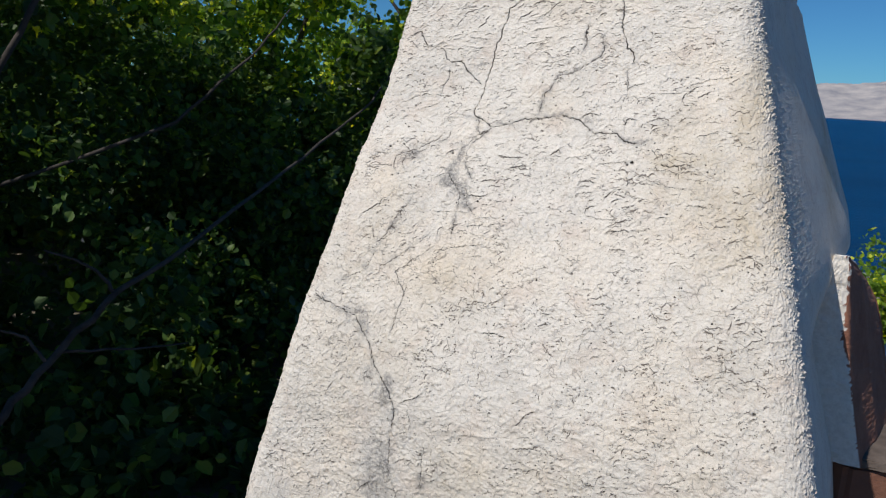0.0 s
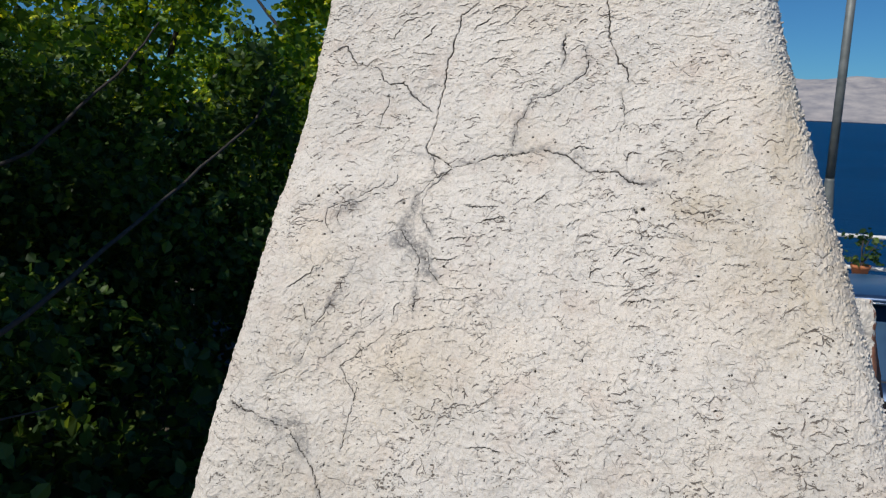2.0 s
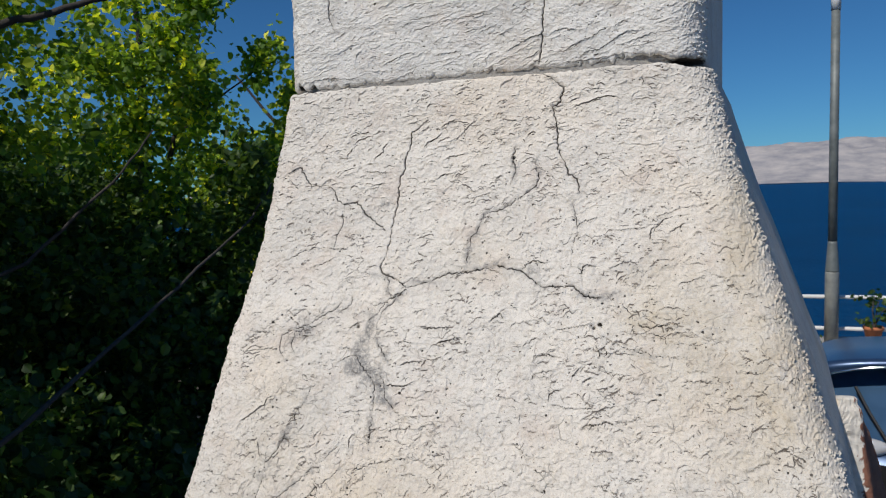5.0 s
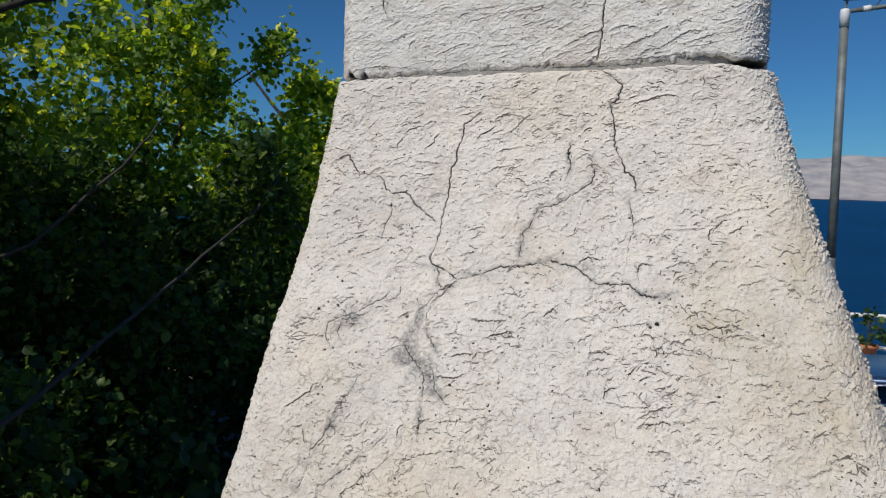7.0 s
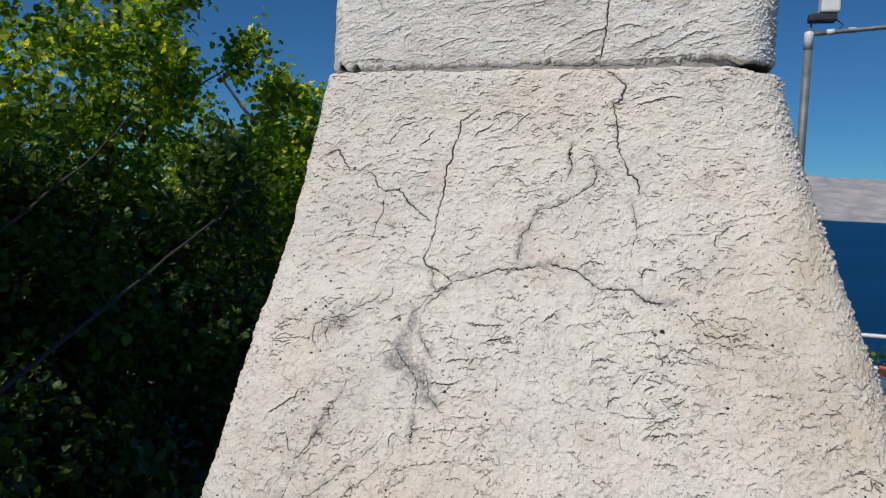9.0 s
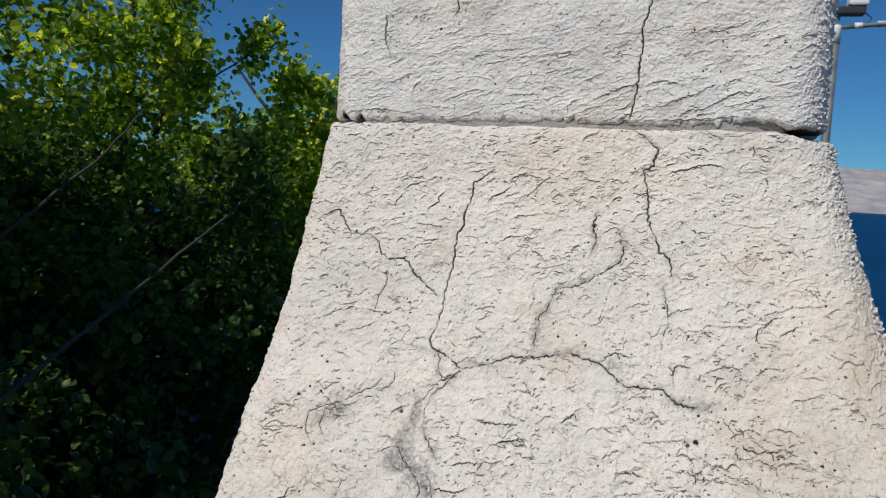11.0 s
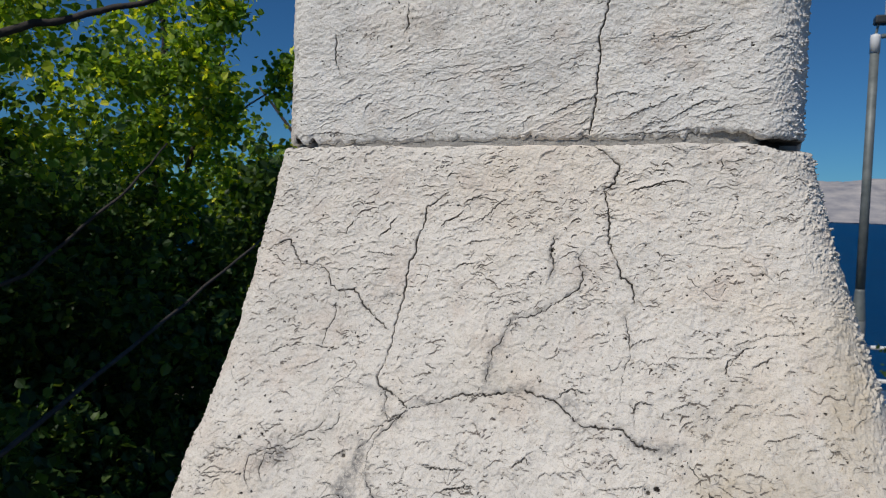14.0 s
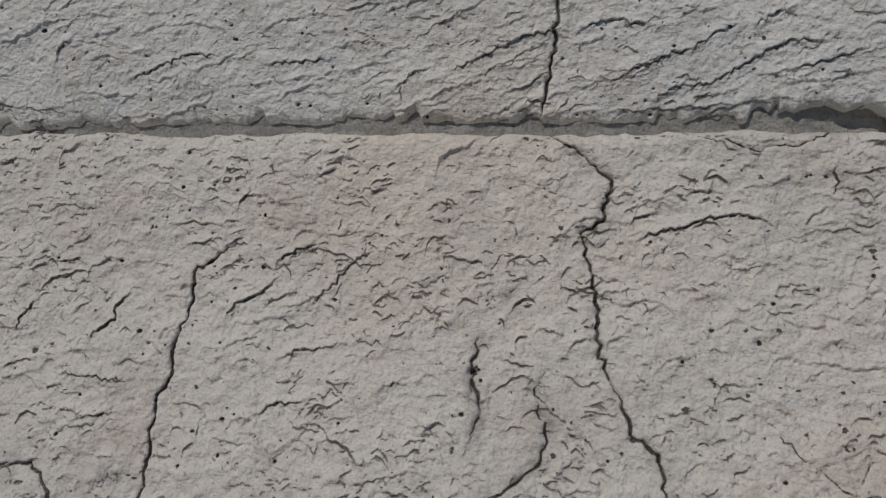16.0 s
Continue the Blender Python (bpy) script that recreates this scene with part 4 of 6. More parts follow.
def section(seg, f, xl, xr, xb, yf, yb, r):
    """x, y and wall coordinate of each column for section sizes given as rows x 1 arrays."""
    x, y, u = (np.zeros((xl.shape[0], len(seg))) for _ in range(3))
    for k in range(6):
        m = seg == k
        t = f[m][None, :]
        if k == 0:
            g = t ** 0.5                      # finer towards the corner
            yy = yb - g * (yb - yf - r)
            x[:, m], y[:, m], u[:, m] = xl + 0 * t, yy, xl + r - r * math.pi / 2 - (yy - yf - r)
        elif k == 1:
            a = t * math.pi / 2
            x[:, m], y[:, m], u[:, m] = xl + r - r * np.cos(a), yf + r - r * np.sin(a), xl + r - r * (math.pi / 2 - a)
        elif k == 2:
            xx = xl + r + t * (xr - xl - 2 * r)
            x[:, m], y[:, m], u[:, m] = xx, yf + 0 * t, xx
        elif k == 3:
            a = t * math.pi / 2
            x[:, m], y[:, m], u[:, m] = xr - r + r * np.sin(a), yf + r - r * np.cos(a), xr - r + r * a
        elif k == 4:
            g = t ** 1.6
            yy = yf + r + g * (yb - yf - r)
            x[:, m], y[:, m], u[:, m] = xr + (xb - xr) * np.clip((yy - yf - r) / (0.30 - yf - r), 0, 1) ** 0.9, yy, xr - r + r * math.pi / 2 + (yy - yf - r)
        else:
            x[:, m], y[:, m], u[:, m] = xb + t * (xl - xb), yb + 0 * t, 0.9 + t * 0.4
    return x, y, u


def outward(p):
    """Normals of a wrapped grid."""
    du = np.roll(p, -1, 1) - np.roll(p, 1, 1)
    dv = np.gradient(p, axis=0)
    n = np.cross(du, dv)
    return n / (np.linalg.norm(n, axis=2, keepdims=True) + 1e-12)


def columns(front, corner, side, back):
    """Segment and share along it of each column; the hidden flank is coarse."""
    counts = (side // 4, corner // 2, front, corner, side, back)
    seg = np.concatenate([np.full(n, k) for k, n in enumerate(counts)])
    f = np.concatenate([np.linspace(0, 1, n, endpoint=False) for n in counts])
    return seg, f


def ragged(u, seed, rough):
    """A broken edge: small teeth and a slow wander along u."""
    r = np.random.default_rng(seed)
    out = 0 * u
    for wave, amp in ((0.06, 0.5), (0.017, 0.7), (0.006, 0.6), (0.0025, 0.35)):
        knots = r.standard_normal(int(3.0 / wave) + 4)
        out = out + amp * np.interp((u + 1.2) / wave, np.arange(len(knots)), knots)
    return rough * out


def gap_soot_shade(u):
    """Where the joint is washed out and painted black inside for soot and the shade of the hollow."""
    return np.clip(0.8 * np.exp(-((u - 0.0075) / 0.0050) ** 4) + 0.5 * np.exp(-((u - 0.0235) / 0.0032) ** 4) + 0.5 * smoothstep(0.345, 0.356, u) * (1 - smoothstep(0.39, 0.42, u)), 0, 0.95)


def joint_low(u):
    return 1.6160 + 0.010 * np.clip(u, 0, 0.35) - 0.0048 * smoothstep(0.335, 0.365, u) + ragged(u, 3, 0.0006)


def joint_high(u):
    teeth = np.clip(ragged(u, 5, 1.0) - 0.55, 0, 1.2) * 0.0035
    holes = (0.0040 * np.exp(-((u - 0.0075) / 0.0042) ** 2) + 0.0030 * np.exp(-((u - 0.0235) / 0.0030) ** 2)) * np.clip(1 + ragged(u, 17, 0.5), 0.3, 1.8)
    broken = smoothstep(0.300, 0.325, u) * (1 - smoothstep(0.338, 0.350, u)) * (0.0028 + 1.6 * np.abs(ragged(u, 8, 0.001)))
    return 1.6188 + 0.014 * np.clip(u, 0, 0.35) - 0.0015 * smoothstep(0.33, 0.37, u) + teeth * (u < 0.31) + ragged(u, 6, 0.0005) + holes + broken


def plaster_shell(cols, rows, low, high, sizes, r, lip=""):
    """Places and stains of a plastered shell between two edge curves. rows: heights 0 to 1. lip: the edge that turns in."""
    seg, f = cols
    span = abs(float(high(np.array(0.2)) - low(np.array(0.2))))
    nominal = low(np.array(0.2)) + rows[:, None] * (high(np.array(0.2)) - low(np.array(0.2)))
    x, y, u = section(seg, f, *(one(nominal) for one in sizes), r)
    z = low(u) + rows[:, None] * (high(u) - low(u))
    p = np.stack([x, y, z], -1)
    n = outward(p)
    side = np.where(seg == 3, 1.0 - 0.75 * f, np.where(seg == 4, 0.25 * np.exp(-f / 0.12), np.where((seg == 0) | (seg == 5), 0.30, 1.0)))[None, :]
    edge = np.where(seg == 1, np.sin(np.pi * f), np.where(seg == 3, np.sin(np.pi * np.clip(f * 1.5, 0, 1)), 0))[None, :]
    spatter = 0.0021 * np.where(seg == 3, smoothstep(0.15, 0.5, f) * (1 - 0.6 * f), np.where(seg == 4, 0.40 * np.exp(-f / 0.16), 0))[None, :]
    clots = np.clip(0.85 * sample(GRAIN, u + 0.2, z) + 0.50 * sample(PEBBLE, u + 0.1, z) - 0.85, 0, 1.0)
    flecks = 0.0030 * np.where(seg == 3, smoothstep(0.5, 0.8, f), np.where(seg == 4, np.exp(-f / 0.14), 0))[None, :] * np.clip(sample(GRAIN, u + 0.05, z) + 0.4 * sample(LUMPS, u, z) - 1.55, 0, 0.6)
    h = flecks + sample(RELIEF, u, z) * side + edge * (0.00005 * sample(PEBBLE, u + 0.01, z) + 0.00008 * sample(GRAIN, u, z)) + spatter * clots
    if lip:
        gap = (1 - rows if lip == "top" else rows)[:, None] * span
        h = h - 0.0022 * np.exp(-gap / 0.0014)
    p = p + n * h[..., None]
    stains = {"grime_shade": sample(GRIME_SHADE, u, z) * side, "smear": sample(SMEAR, u, z), "ochre": sample(OCHRE, u, z), "dirt_shade": sample(DIRT_SHADE, u, z) * side,
              "trowelled": np.clip(np.where(seg == 3, 1.1 - f, np.where(seg >= 4, 0.12, 1.0))[None, :], 0, 1) + 0 * u}
    if not lip:
        return p, stains
    # plaster round the washed-out gap is blackened for soot and shade
    stains["grime_shade"] = np.maximum(stains["grime_shade"], gap_soot_shade(u) * np.exp(-((gap / 0.0016) ** 2)) * np.clip(0.7 + 0.5 * sample(GRAIN, u, z), 0, 1))
    end = -1 if lip == "top" else 0
    flat = n[end] * (1, 1, 0)
    extra = np.stack([p[end] - flat * deep + (0, 0, 0.0003 if lip == "top" else -0.0003) for deep in (0.0015, 0.006, 0.03)])
    ghost = {k: np.repeat(v[end][None], 3, 0) for k, v in stains.items()}
    ghost["grime_shade"] = np.maximum(ghost["grime_shade"], gap_soot_shade(u[end])[None, :])
    if lip == "top":
        return np.concatenate([p, extra]), {k: np.concatenate([v, ghost[k]]) for k, v in stains.items()}
    return np.concatenate([extra[::-1], p]), {k: np.concatenate([ghost[k], v]) for k, v in stains.items()}


def joined(name, grids, material):
    """One mesh from several wrapped grids."""
    co, quads, values, start = [], [], {}, 0
    for p, stains in grids:
        rows, cols = p.shape[:2]
        idx = start + np.arange(rows * cols, dtype=np.int32).reshape(rows, cols)
        nxt = np.roll(idx, -1, 1)
        quads.append(np.stack([idx[:-1], nxt[:-1], nxt[1:], idx[1:]], -1).reshape(-1, 4))
        co.append(p.reshape(-1, 3))
        for k, v in stains.items():
            values.setdefault(k, []).append(v.ravel())
        start += rows * cols
    return mesh_from(name, np.concatenate(co), np.concatenate(quads), material, {k: np.concatenate(v) for k, v in values.items()})


fireplace = thing("outdoor_fireplace", (0.2, 0.2, 0.0), "white stuccoed outdoor fireplace with cracked flared hood and chimney block", "fireplace")
COARSE, FINE = columns(720, 110, 64, 8), columns(1080, 110, 56, 8)
HOOD = (LEFT, RIGHT_FRONT, RIGHT, FRONT, BACK)
SPLIT = 1.515
rows = np.concatenate([np.linspace(0.93, 1.06, 30, endpoint=False), np.linspace(1.06, 1.25, 190, endpoint=False), np.linspace(1.25, SPLIT, 430)])
lower = plaster_shell(COARSE, (rows - 0.93) / (SPLIT - 0.93), lambda u: 0.93 + 0 * u, lambda u: SPLIT + 0 * u, HOOD, 0.026)
upper = plaster_shell(FINE, np.linspace(0, 1, 290), lambda u: SPLIT + 0 * u, joint_low, HOOD, 0.026, "top")
hood = joined("hood", [lower, upper], M_STUCCO)
tagged(put_under(hood, fireplace), "cracked white stucco hood with grey stains")

flat_to = lambda v: (lambda z: v + 0 * z)
BLOCK = (flat_to(-0.007), flat_to(0.373), flat_to(0.393), flat_to(0.003), flat_to(0.40))
rows = np.concatenate([np.linspace(0, 0.070, 190, endpoint=False), np.linspace(0.070, 0.14, 80, endpoint=False), np.linspace(0.14, 0.62, 24)]) / 0.62
block = joined("flue_block", [plaster_shell(FINE, rows, joint_high, lambda u: 2.24 + 0 * u, BLOCK, 0.030, "bottom")], M_STUCCO_TOP)
tagged(put_under(block, fireplace), "cool white stucco chimney block")
bm = bmesh.new()
box(bm, -0.008, 0.374, 0.008, 0.396, 2.225, 2.238, 0.003)
part_of(fireplace, "block_cap", bm, M_STUCCO_TOP)

# mortar bed, flush at the front and washed out at the corner
seg_m, f_m = columns(420, 30, 40, 8)
zz = np.linspace(1.606, 1.642, 60)[:, None]
x, y, u = section(seg_m, f_m, *(one(zz) for one in BLOCK), 0.030)
p = np.stack([x, y, zz + 0 * u], -1)
n = outward(p)
n[..., 2] = 0
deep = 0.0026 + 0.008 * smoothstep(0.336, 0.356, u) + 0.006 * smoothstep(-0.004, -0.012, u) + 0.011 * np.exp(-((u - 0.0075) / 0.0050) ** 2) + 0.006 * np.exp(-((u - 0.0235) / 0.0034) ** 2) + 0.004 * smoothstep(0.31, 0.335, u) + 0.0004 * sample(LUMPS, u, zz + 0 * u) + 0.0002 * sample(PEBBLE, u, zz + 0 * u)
# the deeper the mortar lies, the more shade is painted on it
mortar = grid_mesh("mortar_joint", p - n * deep[..., None], M_MORTAR, True, {"soot_shade": smoothstep(0.006, 0.014, deep)})
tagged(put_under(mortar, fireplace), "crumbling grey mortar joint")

# body below the hood
bm = bmesh.new()
box(bm, -0.10, 0.50, -0.215, 0.64, 0.0, 0.955, 0.02, 3)
part_of(fireplace, "base", bm, M_RENDER, "brown rendered masonry base")

# moulded end of the arch round the fire opening: white painted flank, bare terracotta cheek
levels = np.linspace(0, 1, 200)
za = 1.090 + levels * (1.320 - 1.090)
edge_x = np.interp(za, [1.090, 1.113, 1.164, 1.203, 1.235, 1.268, 1.294, 1.305, 1.312, 1.316], [0.5475, 0.5415, 0.529, 0.520, 0.515, 0.510, 0.506, 0.5055, 0.504, 0.501])
cheek = np.interp(za, [1.09, 1.20, 1.22, 1.27, 1.295, 1.306, 1.316], [0.042, 0.0425, 0.043, 0.0385, 0.033, 0.029, 0.026])
flank_n, cheek_n = 56, 60
start_x = np.interp(za, [1.09, 1.25, 1.29, 1.306, 1.316], [0.46, 0.46, 0.468, 0.483, 0.487])
s1, s2 = np.linspace(0, 1, flank_n)[None, :], np.linspace(0, 1, cheek_n + 1)[None, 1:]
fx = start_x[:, None] + s1 * (edge_x - start_x)[:, None]
fold = 0.0035 * np.abs(np.sin(s2 * math.pi * 2.6)) * (s2 < 0.96)
cx = edge_x[:, None] + cheek[:, None] * (1 - (1 - s2) ** 1.35) - 0.4 * fold
cy = 0.097 + 0.215 * s2 + fold + 0 * cx
back = np.stack([np.stack([edge_x + cheek * 0.9, 0 * za + 0.335, za], -1), np.stack([start_x - 0.01, 0 * za + 0.335, za], -1), np.stack([start_x - 0.004, 0 * za + 0.15, za], -1)], 1)
rag = np.random.default_rng(4)


def soft_grain(shape, times):
    a = rag.normal(0, 1, shape)
    for _ in range(times):
        a = (a + np.roll(a, 1, 0) + np.roll(a, 1, 1) + np.roll(a, -1, 0) + np.roll(a, -1, 1)) / 5
    return a / a.std()


rough_edge, drift = soft_grain((len(za), flank_n), 1), soft_grain((len(za), flank_n), 8)
ribs = np.sin(za[:, None] * 1700 + 1.6 * drift) * (za[:, None] < 1.236)
bevelled = 0.0022 * np.clip(1 - (edge_x[:, None] - fx) / 0.003, 0, 1) ** 2
fy = 0.097 + bevelled - 0.00022 * rough_edge - 0.00035 * drift - 0.00028 * ribs - 0.0012 * smoothstep(1.287, 1.293, za)[:, None] * (1 - smoothstep(1.309, 1.316, za)[:, None])
fz = za[:, None] + 0 * fx
pa = np.concatenate([np.stack([fx, fy, fz], -1), np.stack([cx + 0.0003 * soft_grain(cx.shape, 1), cy, za[:, None] + 0 * cx], -1), back], 1)
pa[..., 2] -= 0.27 * (pa[..., 1] - 0.125) * levels[:, None] ** 2
worn = np.interp(za, [1.09, 1.20, 1.212, 1.235, 1.262, 1.286, 1.292, 1.316], [0.0010, 0.001, 0.005, 0.007, 0.004, 0.003, 0.001, 0.001])[:, None] + 0.0014 * drift * (za[:, None] > 1.205) + 0.0006 * rough_edge
paint = np.concatenate([(edge_x[:, None] - fx > worn).astype(float), 0 * cx, np.ones((len(za), 3))], 1)
cap_rows = []
for share, lift in ((0.75, 0.0022), (0.35, 0.0032), (0.04, 0.0034)):
    row = pa[-1].copy()
    mid = row[:, :2].mean(0)
    row[:, :2] = mid + share * (row[:, :2] - mid)
    row[:, 2] = row[:, 2].mean() + share * (row[:, 2] - row[:, 2].mean()) + lift
    cap_rows.append(row)
arch = grid_mesh("arch_surround", np.concatenate([pa, np.array(cap_rows)]), M_CLAY, True, {"paint": np.concatenate([paint, np.ones((3, paint.shape[1]))])})
tagged(put_under(arch, fireplace), "terracotta arch moulding with flaking white paint")


def slab(ring, z0, z1, bevel):
    """An upright prism over a plan outline."""
    bm = bmesh.new()
    low = [bm.verts.new((x, y, z0)) for x, y in ring]
    high = [bm.verts.new((x, y, z1)) for x, y in ring]
    bm.faces.new(low[::-1]), bm.faces.new(high)
    for k in range(len(ring)):
        bm.faces.new((low[k], low[(k + 1) % len(ring)], high[(k + 1) % len(ring)], high[k]))
    bmesh.ops.bevel(bm, geom=[e for e in bm.edges], offset=bevel, segments=2, affect="EDGES")
    return bm


# hearth shelf under the arch
ring = [(0.46, 0.155), (0.505, 0.135), (0.520, 0.120), (0.536, 0.107), (0.571, 0.111), (0.61, 0.120), (0.72, 0.16), (0.80, 0.22), (0.80, 0.42), (0.46, 0.42)]
M_SOOT = plain("sooty_concrete", (0.09, 0.07, 0.06), (0.19, 0.15, 0.125), 30, 0.9, 0, 0.001, 200)
part_of(fireplace, "hearth_shelf", slab(ring, 1.086, 1.097, 0.003), M_SOOT, "sooty grey concrete shelf")
part_of(fireplace, "hearth_block", slab([(x, y + 0.006) for x, y in ring[:-2]] + [(0.78, 0.41), (0.47, 0.41)], 0.0, 1.0855, 0.006), M_RENDER, "red-brown rendered hearth block")
bm = bmesh.new()
box(bm, 0.572, 0.602, 0.575, 0.64, 0.0, 1.066, 0.008, 3)
part_of(fireplace, "arch_return", bm, M_CLAY_WHITE, "white painted return of the arch")
# ---- ground, sea, island ----
def ground_height(x, y):
    """Terrace by the fireplace, a bank down to the road, then the shore."""
    terrace = 1 - smoothstep(2.2, 3.6, y + 1.1 * np.clip(x + 0.2, 0, 4) + 0.35 * np.clip(x + 0.5, -4, 0.3))
    shore = smoothstep(9.0, 16.0, y)
    away = smoothstep(60, 400, np.abs(x))
    return -1.12 * (1 - terrace) - 9.5 * shore * (1 - 0.0 * away) - 14 * smoothstep(30, 200, y)


def stretched(lo, hi, near, step, growth):
    out, s = [near], step
    while out[-1] < hi:
        out.append(out[-1] + s)
        s *= growth
    down, s = [near], step
    while down[-1] > lo:
        down.append(down[-1] - s)
        s *= growth
    return np.array(sorted(set(down + out)))


gx, gy = stretched(-4500, 4500, 0.0, 0.25, 1.09), stretched(-4500, 4700, 3.0, 0.2, 1.08)
X, Y = np.meshgrid(gx, gy)
Zg = ground_height(X, Y)
bumps = np.array([noise.noise((x * 1.3, y * 1.3, 0.0)) for x, y in zip(X.ravel(), Y.ravel())]).reshape(X.shape)
near_it = (np.hypot(X, Y) > 1.2) & (Y < 4)
ground = grid_mesh("ground", np.stack([X, Y, Zg + 0.05 * bumps * near_it - 0.02], -1), M_GROUND)
tagged(ground, "dry brown soil falling towards the sea", "ground", kind="structure")

wx, wy = stretched(-4600, 4600, 0, 40, 1.25), stretched(13, 4700, 14, 2, 1.25)
wx, wy = wx[np.abs(wx) < 4700], wy[wy > 12]
X, Y = np.meshgrid(wx, wy)
water = grid_mesh("water", np.stack([X, Y, 0 * X - 8.0], -1), M_WATER)
tagged(water, "deep blue choppy sea", "sea", kind="structure")

ix, iy = np.linspace(-2600, 3200, 420), np.linspace(3300, 4650, 60)
X, Y = np.meshgrid(ix, iy)
az = np.degrees(np.arctan2(X, Y))
crest = 146 + 10 * np.clip(az, -20, 3) * 0.5 + 44 * smoothstep(1, 13, az) + 40 * smoothstep(-8, -30, az)
rise = smoothstep(3300, 4250, Y + 60 * np.sin(X / 260)) ** 0.8
gullies = np.array([noise.fractal((x / 240, y / 420, 1.7), 0.9, 2.1, 6) for x, y in zip(X.ravel(), Y.ravel())]).reshape(X.shape)
Zi = -10 + (crest + 18) * rise + 26 * gullies * rise
island = grid_mesh("island", np.stack([X, Y, Zi], -1), M_ISLAND)
tagged(island, "bare pale limestone island across the water", "island", kind="structure")
scene_road = bmesh.new()
box(scene_road, -12, 14, 4.1, 7.4, -1.4, -1.11)
tagged(part("road", scene_road, M_ASPHALT), "grey asphalt road below the terrace", "road", kind="structure")

# ---- parapet with railing, lamp post and pots ----
bm = bmesh.new()
box(bm, 0.55, 9.5, 7.74, 8.24, -1.25, -0.145, 0.015)
tagged(part("parapet", bm, M_CONCRETE), "low concrete parapet wall along the road", "wall", kind="structure")

RAIL_X, RAIL_Y, RAIL_TOP, RAIL_LOW = 1.372, 8.10, 0.300, -0.035
railing = thing("railing", (RAIL_X, RAIL_Y, -0.145), "white painted tubular steel railing on the parapet", "railing")
for z in (RAIL_TOP, RAIL_LOW):
    part_of(railing, "rail", tube(bmesh.new(), [(RAIL_X - 0.02, RAIL_Y, z), (4.0, RAIL_Y, z), (9.0, RAIL_Y, z)], 0.021, 12), M_WHITE, smooth=True)
for x in (RAIL_X, 3.0, 4.6, 6.2, 7.8, 9.0):
    part_of(railing, "post", tube(bmesh.new(), [(x, RAIL_Y, -0.146), (x, RAIL_Y, 0.1), (x, RAIL_Y, RAIL_TOP + 0.018)], 0.021, 12), M_WHITE, smooth=True)

PX0, PY0 = 1.664, 7.9
lamp_post = thing("lamp_post", (PX0, PY0, -0.145), "galvanised steel lamp post with a side arm", "lamp post")
part_of(lamp_post, "sleeve", turned(bmesh.new(), (PX0, PY0, 0), [(0.067, -0.146), (0.067, 0.575), (0.065, 0.588)]), M_SLEEVE, "weathered grey painted base sleeve", True)
part_of(lamp_post, "cone", turned(bmesh.new(), (PX0, PY0, 0), [(0.067, 0.589), (0.066, 0.60), (0.046, 0.875), (0.0435, 0.90)]), M_ZINC, "", True)
part_of(lamp_post, "pole", turned(bmesh.new(), (PX0, PY0, 0), [(0.0435, 0.901), (0.0425, 2.0), (0.041, 3.225)]), M_ZINC, "", True)
part_of(lamp_post, "cap", turned(bmesh.new(), (PX0, PY0, 0), [(0.046, 3.215), (0.046, 3.365), (0.042, 3.39), (0.02, 3.40)]), M_WHITE, "white painted pole cap", True)
part_of(lamp_post, "arm", tube(bmesh.new(), [(PX0 + 0.05, PY0, 3.375), (PX0 + 0.7, PY0 - 0.05, 3.42), (PX0 + 1.7, PY0 - 0.1, 3.50)], 0.022, 10), M_ZINC, "", True)
for k in (0.16, 0.36):
    part_of(lamp_post, "clamp", tube(bmesh.new(), [(PX0 + k, PY0 - 0.01, 3.375 + k * 0.065), (PX0 + k + 0.07, PY0 - 0.015, 3.38 + k * 0.065)], 0.030, 10), M_WHITE, "", True)
part_of(lamp_post, "bracket", tube(bmesh.new(), [(PX0, PY0, 3.39), (PX0 + 0.02, PY0, 3.51)], 0.012, 8), M_ZINC)
floodlight = thing("floodlight", (PX0 + 0.12, PY0, 3.49), "small white and black floodlight on the lamp post", "floodlight")
part_of(floodlight, "mount", box(bmesh.new(), PX0 - 0.02, PX0 + 0.24, PY0 - 0.07, PY0 + 0.07, 3.49, 3.57, 0.015), M_DARKBOX, "black plastic mount")
part_of(floodlight, "housing", box(bmesh.new(), PX0 + 0.08, PX0 + 0.26, PY0 - 0.09, PY0 + 0.09, 3.572, 3.87, 0.02), M_WHITE, "white housing")
part_of(floodlight, "cable", tube(bmesh.new(), [(PX0 + 0.25, PY0, 3.51), (PX0 + 0.31, PY0, 3.46), (PX0 + 0.27, PY0, 3.41), (PX0 + 0.20, PY0, 3.40)], 0.006, 6), M_DARKBOX)

